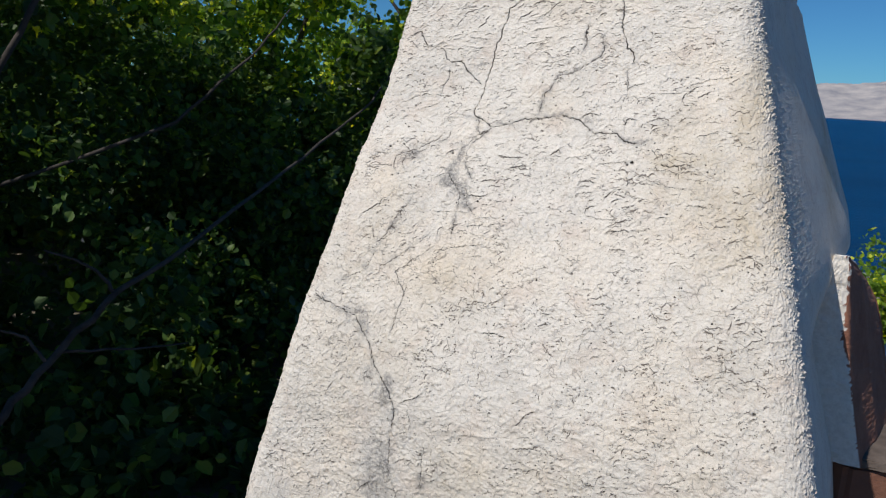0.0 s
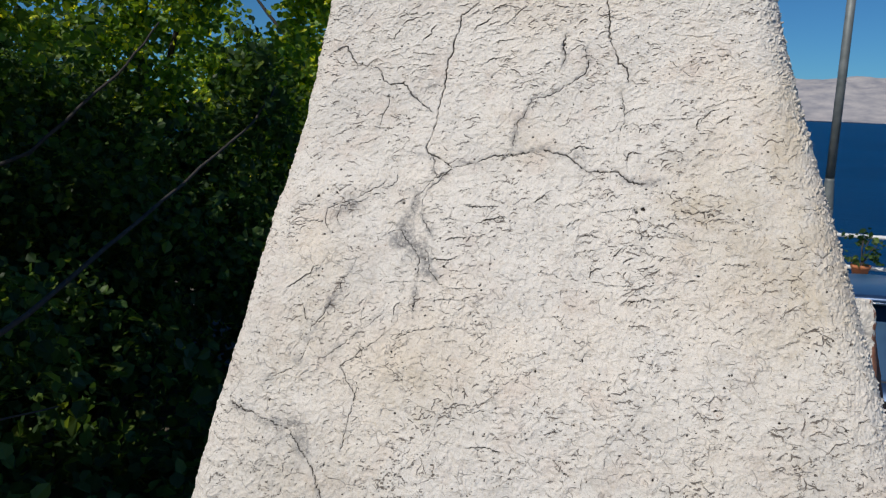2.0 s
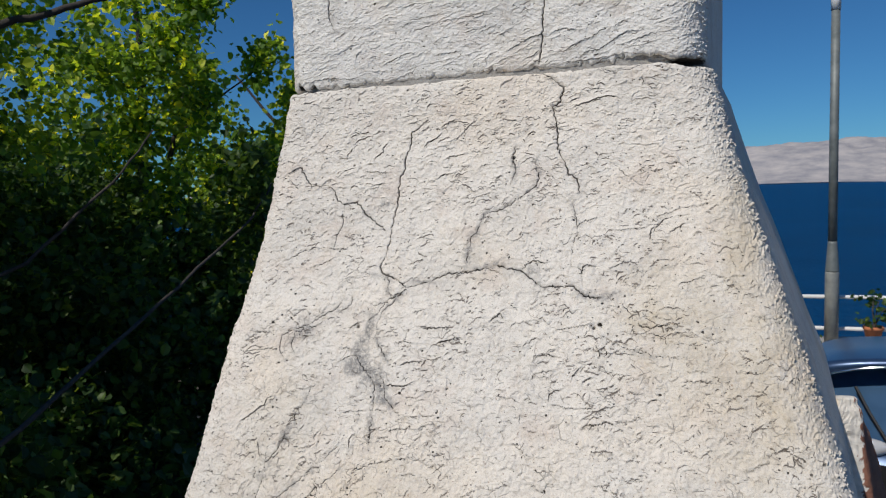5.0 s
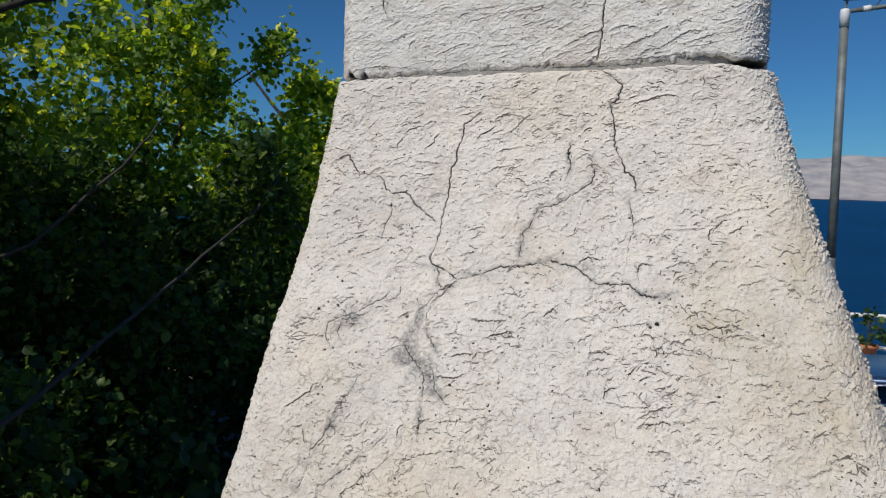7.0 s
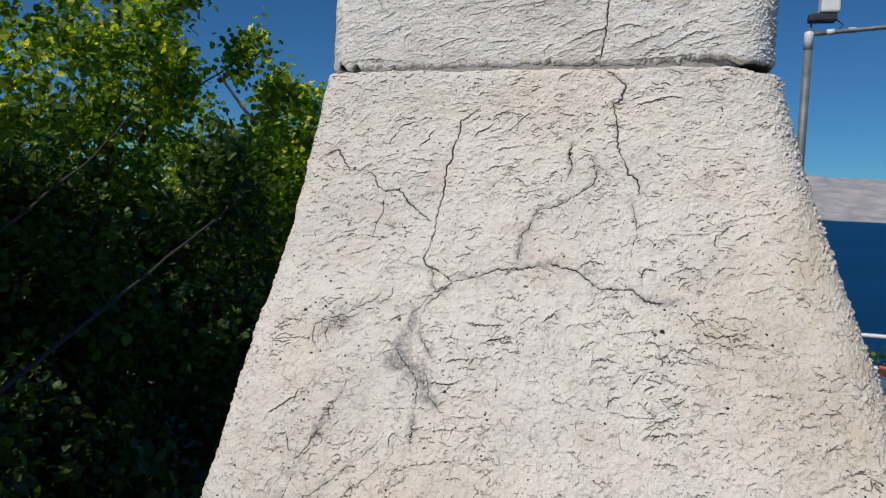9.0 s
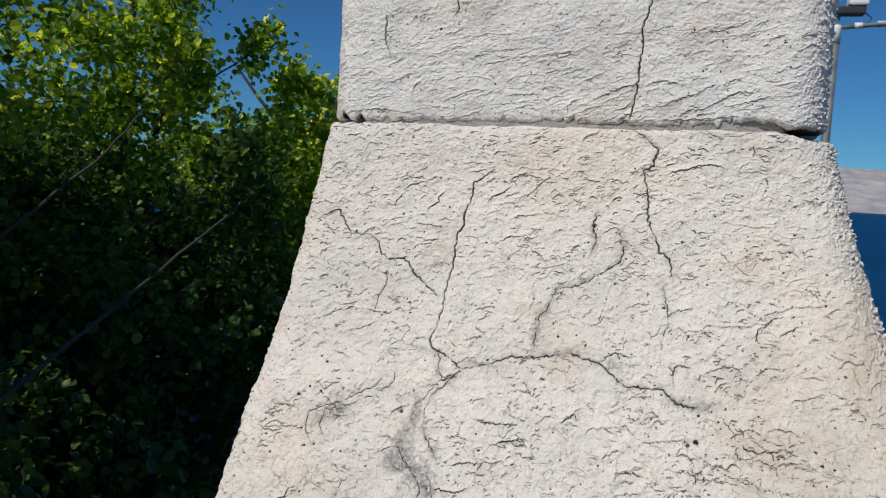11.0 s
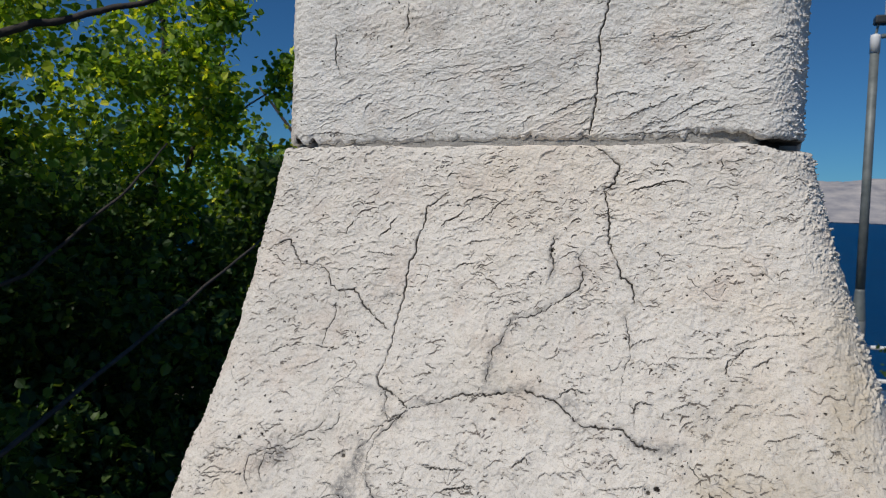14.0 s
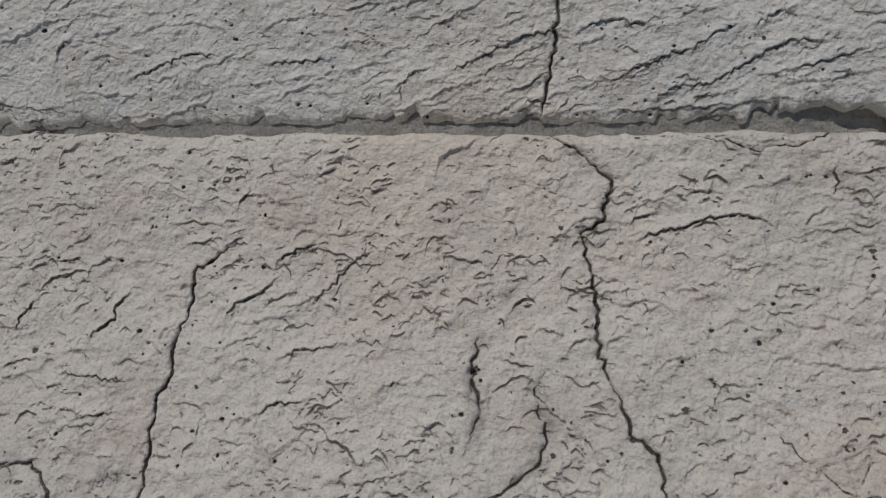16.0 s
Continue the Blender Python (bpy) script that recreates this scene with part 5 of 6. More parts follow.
# ---- plants ----
def leaf_cloud(name, centres, ways, count, size, material, droop=0.3, spread=0.10, seed=1, parent=None):
    """Folded oval leaves set in sprays: centres and ways are n x 3 arrays of twigs; count leaves on each."""
    r = np.random.default_rng(seed)
    n = len(centres) * count
    at = np.repeat(centres, count, 0) + np.repeat(ways, count, 0) * r.uniform(-1, 1, (n, 1)) + r.normal(0, spread, (n, 3)) * 0.45
    face = r.normal(0, 1, (n, 3))
    face[:, 2] += 0.9
    face /= np.linalg.norm(face, axis=1, keepdims=True)
    along = np.repeat(ways, count, 0) * 1.5 / (np.linalg.norm(ways, axis=1).mean() + 1e-6) + r.normal(0, 1, (n, 3))
    along[:, 2] -= droop * 2
    along -= face * (along * face).sum(1, keepdims=True)
    along /= np.linalg.norm(along, axis=1, keepdims=True) + 1e-9
    across = np.cross(face, along)
    s = size * r.lognormal(0, 0.2, (n, 1))
    wide = 0.40 * r.uniform(0.8, 1.2, (n, 1))
    fold = r.uniform(0.05, 0.28, (n, 1))
    verts = [at, at + s * (0.30 * along + wide * across + fold * face * 0.5), at + s * (0.68 * along + 0.85 * wide * across + fold * face * 0.45), at + s * (along - 0.05 * face),
             at + s * (0.68 * along - 0.85 * wide * across + fold * face * 0.45), at + s * (0.30 * along - wide * across + fold * face * 0.5)]
    co = np.stack(verts, 1).reshape(-1, 3)
    base = (np.arange(n) * 6)[:, None]
    quads = np.concatenate([base + np.array([[0, 1, 2, 3]]), base + np.array([[0, 3, 4, 5]])], 1).reshape(-1, 4)
    ob = mesh_from(name, co, quads, material, None, False)
    return put_under(ob, parent) if parent else ob


def sprays(blobs, number, seed, hollow=0.35, twig=0.12, floor=0.06, tuft=22, loose=0.17):
    """Twigs in tufts, with gaps between, scattered through ellipsoids. blobs: centre x, y, z, radii x, y, z, share."""
    r = np.random.default_rng(seed)
    c, w = [], []
    total = sum(b[6] for b in blobs)
    for bx, by, bz, rx, ry, rz, share in blobs:
        n = int(number * share / total)
        size = np.array([[rx, ry, rz]])
        tufts = max(4, n // tuft)
        d = r.normal(0, 1, (tufts, 3))
        d /= np.linalg.norm(d, axis=1, keepdims=True)
        heart = d * (hollow + (1 - hollow) * r.uniform(0, 1, (tufts, 1)) ** 0.6) * size
        pick = r.integers(0, tufts, n)
        c.append(np.array([[bx, by, bz]]) + heart[pick] + r.normal(0, loose, (n, 3)) * np.minimum(size, 0.75))
        ways = d[pick] * twig + r.normal(0, 0.6 * twig, (n, 3))
        ways[:, 2] -= 0.03
        w.append(ways)
    c, w = np.concatenate(c), np.concatenate(w)
    keep = c[:, 2] > floor
    return c[keep], w[keep]


def limb(parent, places, r0, r1, name="branch", label=""):
    places = [Vector(q) for q in places]
    fine, rr = [], []
    jit = random.Random(len(places) * 7 + int(places[0].x * 100))
    for a, b in zip(places, places[1:]):
        for k in range(5):
            fine.append(a.lerp(b, k / 5) + Vector((jit.gauss(0, 1), jit.gauss(0, 1), jit.gauss(0, 1))) * (min(0.012, 0.3 * r0) * (k > 0)))
    fine.append(places[-1])
    rr = [r0 + (r1 - r0) * k / (len(fine) - 1) for k in range(len(fine))]
    return part_of(parent, name, tube(bmesh.new(), fine, rr, 9), M_BARK, label, True)


near_tree = thing("tree", (-3.0, 0.55, 0.0), "dense dark green broadleaf tree with long leaning grey branches", "tree")
limb(near_tree, [(-3.0, 0.55, -0.05), (-2.95, 0.6, 0.5), (-3.05, 0.8, 1.4), (-3.3, 0.9, 2.6)], 0.10, 0.05, "trunk", "grey bark trunk")
limb(near_tree, [(-1.55, 0.05, -0.02), (-1.44, 0.32, 0.52), (-1.47, 0.51, 0.64), (-1.48, 0.76, 0.80), (-1.47, 0.96, 0.87), (-1.72, 2.02, 1.15), (-1.69, 2.54, 1.42), (-1.71, 2.75, 1.58)], 0.014, 0.004, "branch", "grey leaning branch")
limb(near_tree, [(-1.48, 0.76, 0.80), (-1.53, 0.73, 0.87), (-1.57, 0.69, 0.905), (-1.62, 0.62, 0.94)], 0.007, 0.003)
limb(near_tree, [(-1.47, 0.51, 0.64), (-1.52, 0.48, 0.72), (-1.57, 0.42, 0.75)], 0.006, 0.003)
limb(near_tree, [(-1.48, 0.56, 0.66), (-1.42, 0.78, 0.62), (-1.38, 0.96, 0.60)], 0.005, 0.002)
limb(near_tree, [(-2.75, 0.75, 0.85), (-1.89, 1.40, 1.30), (-1.68, 1.61, 1.58), (-1.60, 1.75, 1.78)], 0.009, 0.003)
limb(near_tree, [(-3.1, 0.8, 1.5), (-2.6, 1.3, 2.0), (-2.19, 1.54, 2.16), (-1.98, 1.74, 2.27), (-1.78, 1.9, 2.36)], 0.022, 0.010, "branch", "grey-brown branch under the canopy")
limb(near_tree, [(-3.0, 0.62, 0.6), (-2.5, 0.8, 1.05), (-2.25, 1.0, 1.6), (-2.1, 1.2, 2.1)], 0.02, 0.008)
c, w = sprays([(-3.2, 1.5, 1.3, 0.95, 1.1, 1.3, 2.0), (-2.95, 2.9, 0.8, 1.1, 1.1, 0.70, 2.2), (-3.6, 0.6, 1.6, 0.9, 0.8, 0.9, 0.7),
               (-2.55, 3.6, 0.6, 1.0, 0.9, 0.75, 1.5), (-2.45, 2.4, 0.6, 0.7, 0.9, 0.7, 1.0), (-1.85, 2.60, 1.40, 0.22, 0.45, 0.28, 0.16), (-1.85, 1.2, 0.9, 0.25, 0.4, 0.3, 0.12), (-3.25, 3.0, 1.15, 0.8, 0.6, 0.50, 1.2), (-4.1, 3.4, 1.15, 0.8, 0.7, 0.6, 0.9)], 3700, 21)
tagged(leaf_cloud("crown", c, w, 18, 0.043, M_LEAF, seed=22, parent=near_tree), "dark green leaves", kind="stuff")
c, w = sprays([(-2.75, 1.35, 2.2, 0.7, 0.7, 0.45, 1.2), (-2.45, 2.2, 2.25, 0.5, 0.7, 0.45, 1.2), (-3.2, 2.2, 2.55, 0.7, 0.8, 0.45, 0.7), (-2.38, 2.75, 2.42, 0.20, 0.35, 0.26, 0.6),
               (-2.42, 2.85, 2.68, 0.26, 0.35, 0.25, 0.5)], 170, 23, 0.2, 0.07, 0.06, 12, 0.11)
tagged(leaf_cloud("canopy", c, w, 15, 0.041, M_LEAF_HALF_LIT, seed=24, spread=0.13, parent=near_tree), "leaves of the overhanging canopy in a half-lit green", kind="stuff")
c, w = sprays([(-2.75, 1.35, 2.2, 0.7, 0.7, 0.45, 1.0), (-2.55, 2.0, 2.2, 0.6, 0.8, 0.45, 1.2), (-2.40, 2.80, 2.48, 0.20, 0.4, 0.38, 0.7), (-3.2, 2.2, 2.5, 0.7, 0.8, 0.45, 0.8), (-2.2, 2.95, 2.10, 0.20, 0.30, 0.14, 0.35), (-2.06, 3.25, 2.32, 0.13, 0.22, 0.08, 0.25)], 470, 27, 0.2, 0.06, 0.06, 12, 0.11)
tagged(leaf_cloud("sunlit_leaves", c, w, 14, 0.041, M_LEAF_SUNLIT, seed=28, parent=near_tree), "leaves coloured a paler yellow-green for sunlight", kind="stuff")

# out-of-view tree, added only to keep sun off the lower left foliage
shade_tree = thing("tree", (-3.3, -1.3, 0.0), "unseen leafy tree added to shade the foliage on the left", "tree")
limb(shade_tree, [(-3.3, -1.3, -0.1), (-3.3, -1.25, 1.2), (-3.4, -1.1, 2.8)], 0.12, 0.05, "trunk", "grey bark trunk")
limb(shade_tree, [(-3.3, -1.25, 1.2), (-2.7, -0.9, 2.1), (-2.1, -0.5, 2.5)], 0.05, 0.02)
c, w = sprays([(-3.0, -1.0, 2.0, 1.1, 0.7, 1.3, 1.5), (-4.3, -0.9, 2.2, 1.1, 0.9, 1.4, 1.4), (-2.7, -1.9, 2.2, 0.8, 0.7, 1.1, 1.0), (-3.8, -0.1, 2.0, 0.9, 0.6, 1.0, 0.9), (-4.9, 0.6, 2.2, 0.9, 1.0, 1.5, 1.0),
               (-2.7, -0.35, 1.0, 0.8, 0.5, 0.9, 1.1), (-2.2, -0.6, 2.5, 0.7, 0.5, 0.4, 1.1), (-1.95, 0.05, 2.75, 0.45, 0.45, 0.25, 0.7), (-2.6, 0.3, 2.45, 0.6, 0.4, 0.3, 0.4)], 2050, 25, 0.2)
tagged(leaf_cloud("crown", c, w, 12, 0.085, M_LEAF, seed=26, parent=shade_tree), "dark green leaves", kind="stuff")

lit_tree = thing("tree", (-3.4, 3.6, 0.0), "tree with bright yellow-green leaves in the sun", "tree")
limb(lit_tree, [(-3.4, 3.6, -0.1), (-3.3, 3.6, 1.0), (-3.2, 3.6, 2.2), (-3.1, 3.5, 2.9)], 0.07, 0.015, "trunk", "grey bark trunk")
limb(lit_tree, [(-3.3, 3.6, 1.0), (-2.8, 3.4, 1.9), (-2.5, 3.3, 2.5)], 0.025, 0.007)
limb(lit_tree, [(-2.8, 3.4, 1.9), (-2.4, 3.35, 2.13), (-2.14, 3.3, 2.25), (-1.94, 3.52, 2.37)], 0.008, 0.002)
c, w = sprays([(-3.1, 3.4, 2.2, 0.55, 0.6, 0.55, 0.9), (-2.55, 3.3, 1.75, 0.5, 0.6, 0.35, 0.9), (-2.08, 3.75, 1.92, 0.30, 0.35, 0.32, 0.8)], 330, 35, 0.2, 0.07, 0.06, 12, 0.11)
tagged(leaf_cloud("crown", c, w, 15, 0.043, M_LEAF_SUNLIT, seed=36, parent=lit_tree), "leaves with sunlight put into a bright yellow-green colour", kind="stuff")
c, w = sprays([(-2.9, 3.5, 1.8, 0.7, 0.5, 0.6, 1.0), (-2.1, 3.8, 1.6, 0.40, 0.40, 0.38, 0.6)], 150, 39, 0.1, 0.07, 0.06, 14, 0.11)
tagged(leaf_cloud("inner_shaded_leaves", c, w, 15, 0.043, M_LEAF_HALF_LIT, seed=40, parent=lit_tree), "leaves coloured a darker green for shade inside the crown", kind="stuff")

hedge = thing("hedge", (-4.5, 5.5, 0.0), "tall dark hedge behind the trees", "hedge")
c, w = sprays([(-3.6, 6.2, 0.9, 1.5, 0.7, 1.1, 1.0), (-5.6, 4.6, 1.1, 1.2, 1.4, 1.4, 1.2), (-6.2, 2.6, 1.2, 1.0, 1.5, 1.6, 1.1), (-2.2, 6.4, 0.5, 1.2, 0.6, 0.8, 0.6), (-5.2, 1.3, 0.9, 0.9, 1.3, 1.2, 1.0), (-5.9, 3.6, 1.0, 0.9, 1.0, 1.1, 1.0)], 1500, 37, 0.1, 0.2, 0.0, 5)
tagged(leaf_cloud("foliage", c, w, 9, 0.16, M_LEAF, seed=38, spread=0.2, parent=hedge), kind="stuff")

undergrowth = thing("undergrowth", (-2.2, 2.0, 0.0), "dark ivy undergrowth below the trees", "undergrowth")
c, w = sprays([(-2.6, 1.2, 0.1, 0.9, 0.8, 0.5, 1), (-1.9, 2.2, 0.1, 0.9, 0.9, 0.5, 1), (-1.5, 3.4, 0.1, 0.9, 0.9, 0.6, 1), (-2.8, 2.9, 0.1, 1.0, 1.0, 0.6, 1), (-1.2, 1.5, 0.0, 0.6, 0.7, 0.30, 0.5), (-1.9, 0.9, 0.0, 0.7, 0.6, 0.4, 0.7), (-0.9, 2.4, 0.0, 0.7, 0.8, 0.40, 0.6), (-1.65, 0.55, 0.02, 0.6, 0.5, 0.3, 0.7), (-1.15, 1.0, 0.0, 0.5, 0.5, 0.25, 0.6), (-1.6, 1.5, 0.05, 0.7, 0.5, 0.32, 0.9)], 1500, 29, 0.1, 0.1, 0.0, 6)
tagged(leaf_cloud("foliage", c, w, 11, 0.060, M_LEAF, seed=30, parent=undergrowth), kind="stuff")

far_tree = thing("tree", (-2.1, 4.9, 0.0), "sunlit yellow-green tree against the sky", "tree")
limb(far_tree, [(-2.3, 4.9, -0.1), (-2.3, 4.9, 0.9), (-2.4, 5.0, 1.7), (-2.35, 5.1, 2.3)], 0.07, 0.015, "trunk", "grey bark trunk")
limb(far_tree, [(-2.3, 4.9, 0.9), (-2.1, 4.7, 1.7), (-2.02, 4.65, 2.0)], 0.025, 0.008)
limb(far_tree, [(-2.3, 4.95, 1.3), (-2.8, 4.8, 2.0), (-3.2, 4.7, 2.5)], 0.025, 0.008)
FAR = [(-2.5, 4.9, 1.4, 0.8, 0.8, 0.75, 1.6), (-2.15, 4.6, 1.9, 0.45, 0.5, 0.45, 0.8), (-3.3, 4.8, 1.65, 0.7, 0.7, 0.6, 1.0), (-2.2, 4.8, 0.6, 1.0, 0.9, 0.7, 1.0), (-1.8, 4.6, 1.5, 0.4, 0.5, 0.6, 0.6)]
c, w = sprays(FAR, 560, 31, 0.25, 0.08, 0.06, 12, 0.12)
tagged(leaf_cloud("crown", c, w, 15, 0.046, M_LEAF_SUNLIT, seed=32, parent=far_tree), "leaves with sunlight put into their yellow-green colour", kind="stuff")
# same crown again in a darker colour for its inner shade
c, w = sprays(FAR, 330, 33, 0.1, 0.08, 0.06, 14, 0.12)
tagged(leaf_cloud("inner_shaded_leaves", c, w, 15, 0.046, M_LEAF_HALF_LIT, seed=34, parent=far_tree), "leaves coloured a darker green for shade inside the crown", kind="stuff")


def shrub(at, radii, label, sprays_n, size, material, seed, stems=5):
    x, y, z = at
    ob = thing("shrub", at, label, "shrub")
    r = random.Random(seed)
    for k in range(stems):
        a = 2 * math.pi * k / stems
        limb(ob, [(x, y, z), (x + 0.3 * radii[0] * math.cos(a), y + 0.3 * radii[1] * math.sin(a), z + 0.7 * radii[2]), (x + 0.6 * radii[0] * math.cos(a + 0.4), y + 0.6 * radii[1] * math.sin(a + 0.4), z + 1.4 * radii[2])], 0.012, 0.004, "stem")
    c, w = sprays([(x, y, z + radii[2], *radii, 1)], sprays_n, seed, 0.2, 0.07, z + 0.02)
    tagged(leaf_cloud("foliage", c, w, 10, size, material, seed=seed + 1, parent=ob), kind="stuff")
    return ob


shrub((0.93, 7.45, -1.2), (0.42, 0.30, 0.67), "yellow-green shrub beside the parapet", 620, 0.05, M_LEAF_SUNLIT, 41)


def potted_plant(at, height, seed, label):
    """A terracotta pot with a leggy plant."""
    x, y, z = at
    ob = thing("potted_plant", at, label, "potted plant")
    part_of(ob, "pot", turned(bmesh.new(), at, [(0.055, 0.0), (0.085, 0.15), (0.095, 0.155), (0.095, 0.185), (0.08, 0.186), (0.075, 0.165)]), M_POT, "orange terracotta pot", True)
    r = random.Random(seed)
    tips = []
    for k in range(4):
        a = r.uniform(0, 6.3)
        tip = (x + 0.13 * math.cos(a), y + 0.10 * math.sin(a), z + 0.16 + height * r.uniform(0.5, 1.0))
        limb(ob, [(x, y, z + 0.155), (x + 0.05 * math.cos(a), y + 0.04 * math.sin(a), z + 0.16 + height * 0.4), tip], 0.008, 0.004, "stem")
        tips.append(tip)
    low = [(x + r.gauss(0, 0.08), y + r.gauss(0, 0.08), z + 0.22 + abs(r.gauss(0, 0.05))) for _ in range(7)]
    high = [tuple(Vector(t) + Vector((r.gauss(0, 0.05), r.gauss(0, 0.05), r.gauss(0, 0.03)))) for t in tips for _ in range(2)]
    c = np.array(low + high)
    tagged(leaf_cloud("foliage", c, np.random.default_rng(seed).normal(0, 0.04, c.shape), 8, 0.05, M_LEAF, seed=seed, spread=0.05, parent=ob), kind="stuff")
    return ob


potted_plant((2.04, 7.86, -0.145), 0.34, 51, "leggy green plant in an orange terracotta pot")
potted_plant((2.62, 7.86, -0.145), 0.30, 52, "small green plant in an orange terracotta pot")
trough = thing("flower_trough", (1.40, 7.86, -0.145), "orange terracotta flower trough with white stripe on the parapet", "planter")
part_of(trough, "box", box(bmesh.new(), 1.26, 1.50, 7.78, 7.94, -0.146, -0.005, 0.012), M_POT)
part_of(trough, "stripe", box(bmesh.new(), 1.345, 1.40, 7.772, 7.785, -0.14, -0.02, 0.004), M_WHITE, "white painted stripe")

# ---- parked hatchback on the road, its tail towards the terrace ----
def car(at, turn):
    """Built along its own y, tail at y 0; z 0 is the road."""
    root = thing("car", (0, 0, 0), "metallic blue parked hatchback with clear rear lights", "car")
    half = 0.86

    def profile(y):
        bow = 1 - 0.10 * max(0, (0.35 - y) / 0.35) ** 2 - 0.14 * max(0, (y - 3.4) / 0.6) ** 2
        top = np.interp(y, [0.0, 0.05, 0.12, 0.5, 2.4, 3.1, 3.8, 4.0], [0.80, 0.90, 0.955, 0.97, 0.97, 0.93, 0.80, 0.62])
        low = np.interp(y, [0, 0.2, 3.8, 4.0], [0.34, 0.22, 0.22, 0.34])
        return half * bow, low, top

    rows = []
    for y in np.concatenate([[0, 0.02, 0.05, 0.09], np.linspace(0.14, 3.9, 50), [3.97, 4.0]]):
        w, low, top = profile(y)
        ring = []
        for t in np.linspace(-1, 1, 61):
            a = abs(t)
            if a < 0.55:
                s = a / 0.55
                xx, zz = w * 0.88 * s, top - 0.05 * s ** 3
            else:
                s = (a - 0.55) / 0.45
                xx = w * (0.88 + 0.12 * math.sin(min(1, s * 2.0) * math.pi / 2) - 0.05 * max(0, s - 0.6))
                zz = top - 0.05 - (top - 0.05 - low) * s
            ring.append((math.copysign(xx, t), y + 0.10 * t * t * max(0, 1 - y / 0.4), zz))
        rows.append(ring)
    put_under(grid_mesh("body", np.array(rows), M_CAR), root)
    rows = []
    for y, z in ((-0.008, 0.875), (-0.012, 0.60), (-0.02, 0.52), (-0.02, 0.40), (0.03, 0.30)):
        rows.append([(0.80 * t, y + 0.11 * t * t, z) for t in np.linspace(-1, 1, 33)])
    put_under(grid_mesh("bumper", np.array(rows), M_SEAL), root)
    # glasshouse: rear window, side windows, windscreen
    rows = []
    for k in range(49):
        y = 0.16 + 2.9 * k / 48
        z, w = np.interp(y, [0.16, 0.52, 1.0, 2.0, 2.5, 3.06], [0.95, 1.41, 1.40, 1.28, 1.10, 0.93]), np.interp(y, [0.16, 0.52, 1.7, 3.06], [0.70, 0.56, 0.56, 0.72])
        row = []
        for t in np.linspace(-1, 1, 37):
            a = abs(t)
            if a < 0.7:
                row.append((w * t / 0.7, y + 0.05 * (a / 0.7) ** 2 * (y < 0.6), z - 0.03 * (a / 0.7) ** 4))
            else:
                s = (a - 0.7) / 0.3
                row.append((math.copysign(w + (0.80 - w) * s, t), y + 0.05 * (y < 0.6), (z - 0.03) * (1 - s) + 0.90 * s))
        rows.append(row)
    put_under(grid_mesh("glasshouse", np.array(rows), M_GLASS), root)
    def dome(t):
        return 0.14 * (1 - math.sqrt(1 - 0.97 * math.sin(t * math.pi / 2) ** 2))

    # roof with a lip over the rear window
    rows = []
    for k in range(31):
        y = 0.30 + 1.8 * k / 30
        lift = 1.500 - 0.05 * (y - 0.3) - 0.025 * max(0, (0.75 - y) / 0.45) ** 1.5 - 0.034 * (y - 0.3) ** 2
        rows.append([(0.645 * math.sin(t * math.pi / 2), y + 0.16 * t ** 4 * max(0, (0.9 - y) / 0.6), lift - dome(t)) for t in np.linspace(-1, 1, 41)])
    first = rows[0]
    rows = [[(x * 0.985, y + 0.035, z - 0.055 - 0.05 * (x / 0.645) ** 2) for x, y, z in first], [(x, y - 0.012, z - 0.040 - 0.045 * (x / 0.645) ** 2) for x, y, z in first],
            [(x, y - 0.016, z - 0.020 - 0.02 * (x / 0.645) ** 2) for x, y, z in first]] + rows
    put_under(grid_mesh("roof", np.array(rows), M_CAR), root)
    # chrome strip added in place of the sun's highlight on the lip
    part_of(root, "edge_highlight", tube(bmesh.new(), [(0.63 * math.sin(t * math.pi / 2), 0.292 + 0.16 * t ** 4, 1.435 - 0.045 * math.sin(t * math.pi / 2) ** 2 - dome(t)) for t in np.linspace(-1, 1, 25)], 0.008, 8), M_CHROME, "bright strip added for the highlight along the roof edge", True)
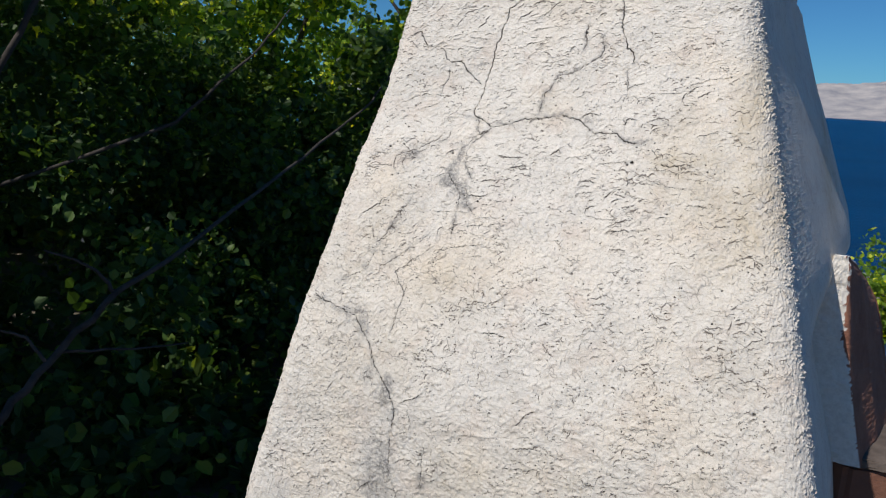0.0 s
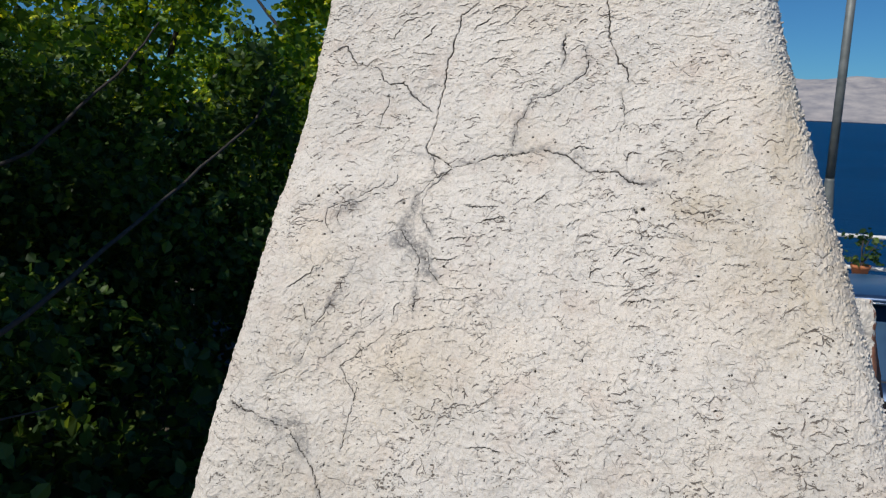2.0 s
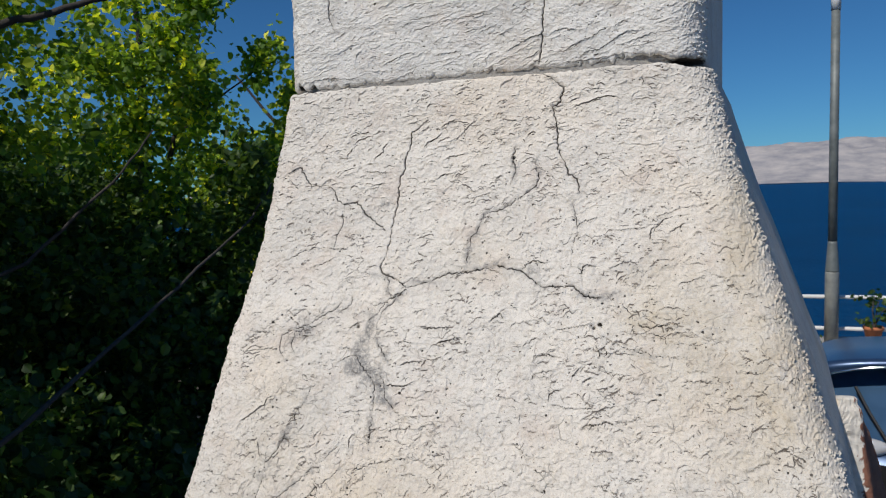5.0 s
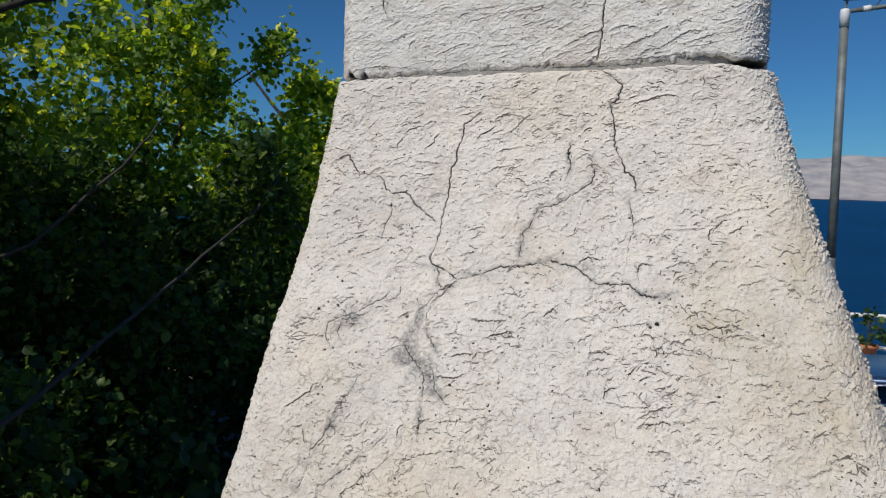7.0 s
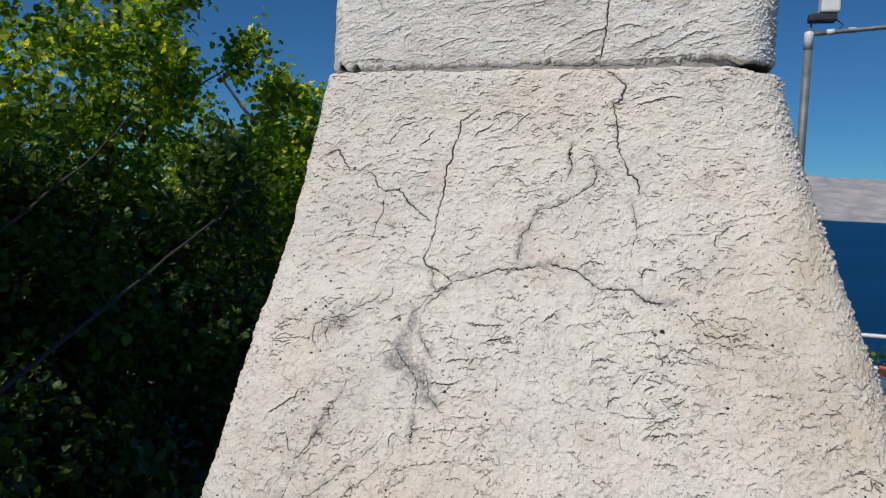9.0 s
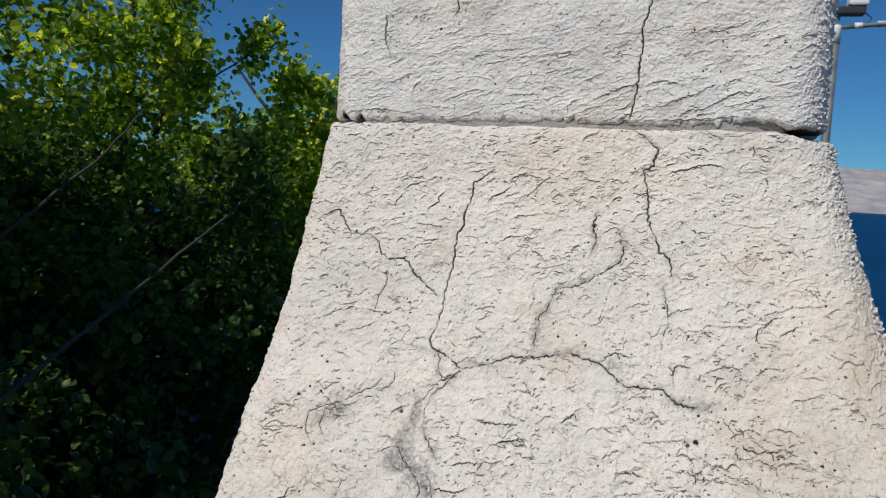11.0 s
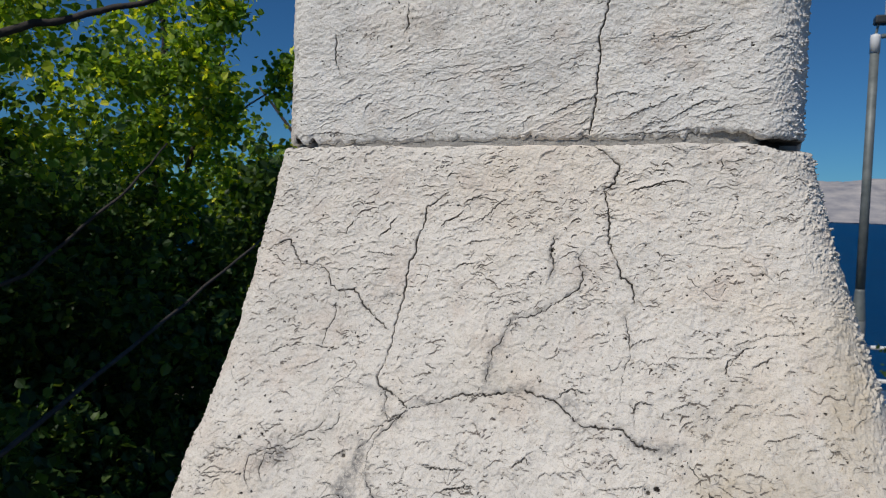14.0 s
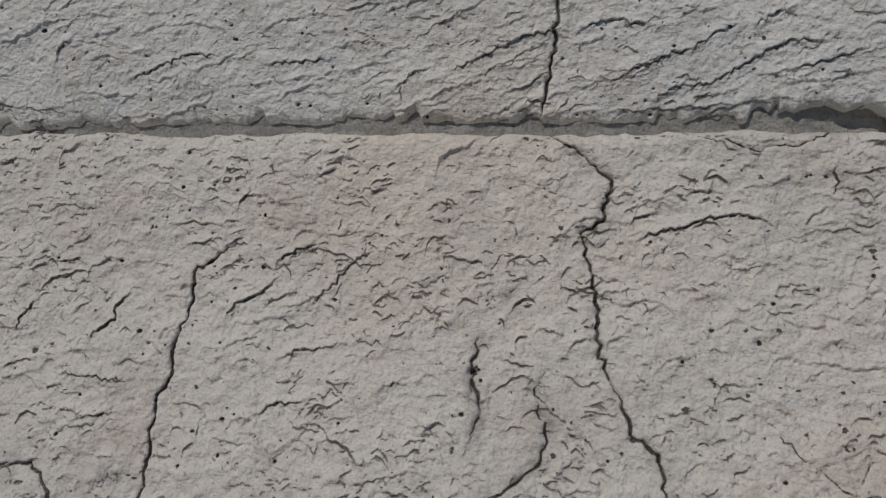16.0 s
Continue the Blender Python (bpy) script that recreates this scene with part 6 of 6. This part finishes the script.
    part_of(root, "wiper", tube(bmesh.new(), [(-0.18, 0.15, 0.98), (-0.28, 0.25, 1.13), (-0.36, 0.335, 1.27)], 0.011, 6), M_SEAL, "black rear wiper")
    for s in (-1, 1):
        part_of(root, "pillar", tube(bmesh.new(), [(s * 0.755, 0.20, 0.93), (s * 0.68, 0.40, 1.18), (s * 0.60, 0.57, 1.40)], [0.055, 0.05, 0.04], 8), M_CAR, "", True)
        lamp = bmesh.new()
        bmesh.ops.create_uvsphere(lamp, u_segments=24, v_segments=14, radius=1, matrix=Matrix.Translation((s * 0.42, 0.035, 0.955)) @ Matrix.Rotation(radians(-14 * s), 4, "Z") @ Matrix.Diagonal((0.27, 0.07, 0.072, 1)))
        lamp_ob = part_of(root, "rear_light", lamp, M_LENS, "clear rear light", True)
        for dx, r in ((-0.12, 0.05), (0.0, 0.055), (0.11, 0.045)):
            refl = bmesh.new()
            bmesh.ops.create_uvsphere(refl, u_segments=16, v_segments=10, radius=r, matrix=Matrix.Translation((s * 0.42 + dx, 0.010, 0.955)))
            part("reflector", refl, M_CHROME, lamp_ob, "chrome reflector", True)
        for y in (0.75, 3.25):
            wheel = part_of(root, "wheel", turned(bmesh.new(), (0, 0, 0), [(0.10, -0.09), (0.28, -0.10), (0.305, -0.07), (0.305, 0.07), (0.28, 0.10), (0.10, 0.09)]), M_TYRE, "black tyre", True)
            wheel.matrix_basis = pose(s * 0.75, y, 0.305, 0, 90, 0)
            part("rim", turned(bmesh.new(), (0, 0, 0), [(0.03, -0.108), (0.19, -0.100), (0.20, -0.06), (0.20, 0.06), (0.19, 0.100), (0.03, 0.108)]), M_CHROME, wheel, "silver rim", True)
    for y in (0.155,):
        part_of(root, "tailgate_seam", tube(bmesh.new(), [(x, y - 0.02 + 0.08 * (x / 0.7) ** 2, 0.952 - 0.04 * abs(x / 0.7) ** 3) for x in np.linspace(-0.7, 0.7, 21)], 0.006, 6), M_SEAL)
    root.matrix_basis = at @ pose(0, 0, 0, 0, 0, turn)
    return root


parked = car(pose(1.645, 4.45, -1.11), -10.0)
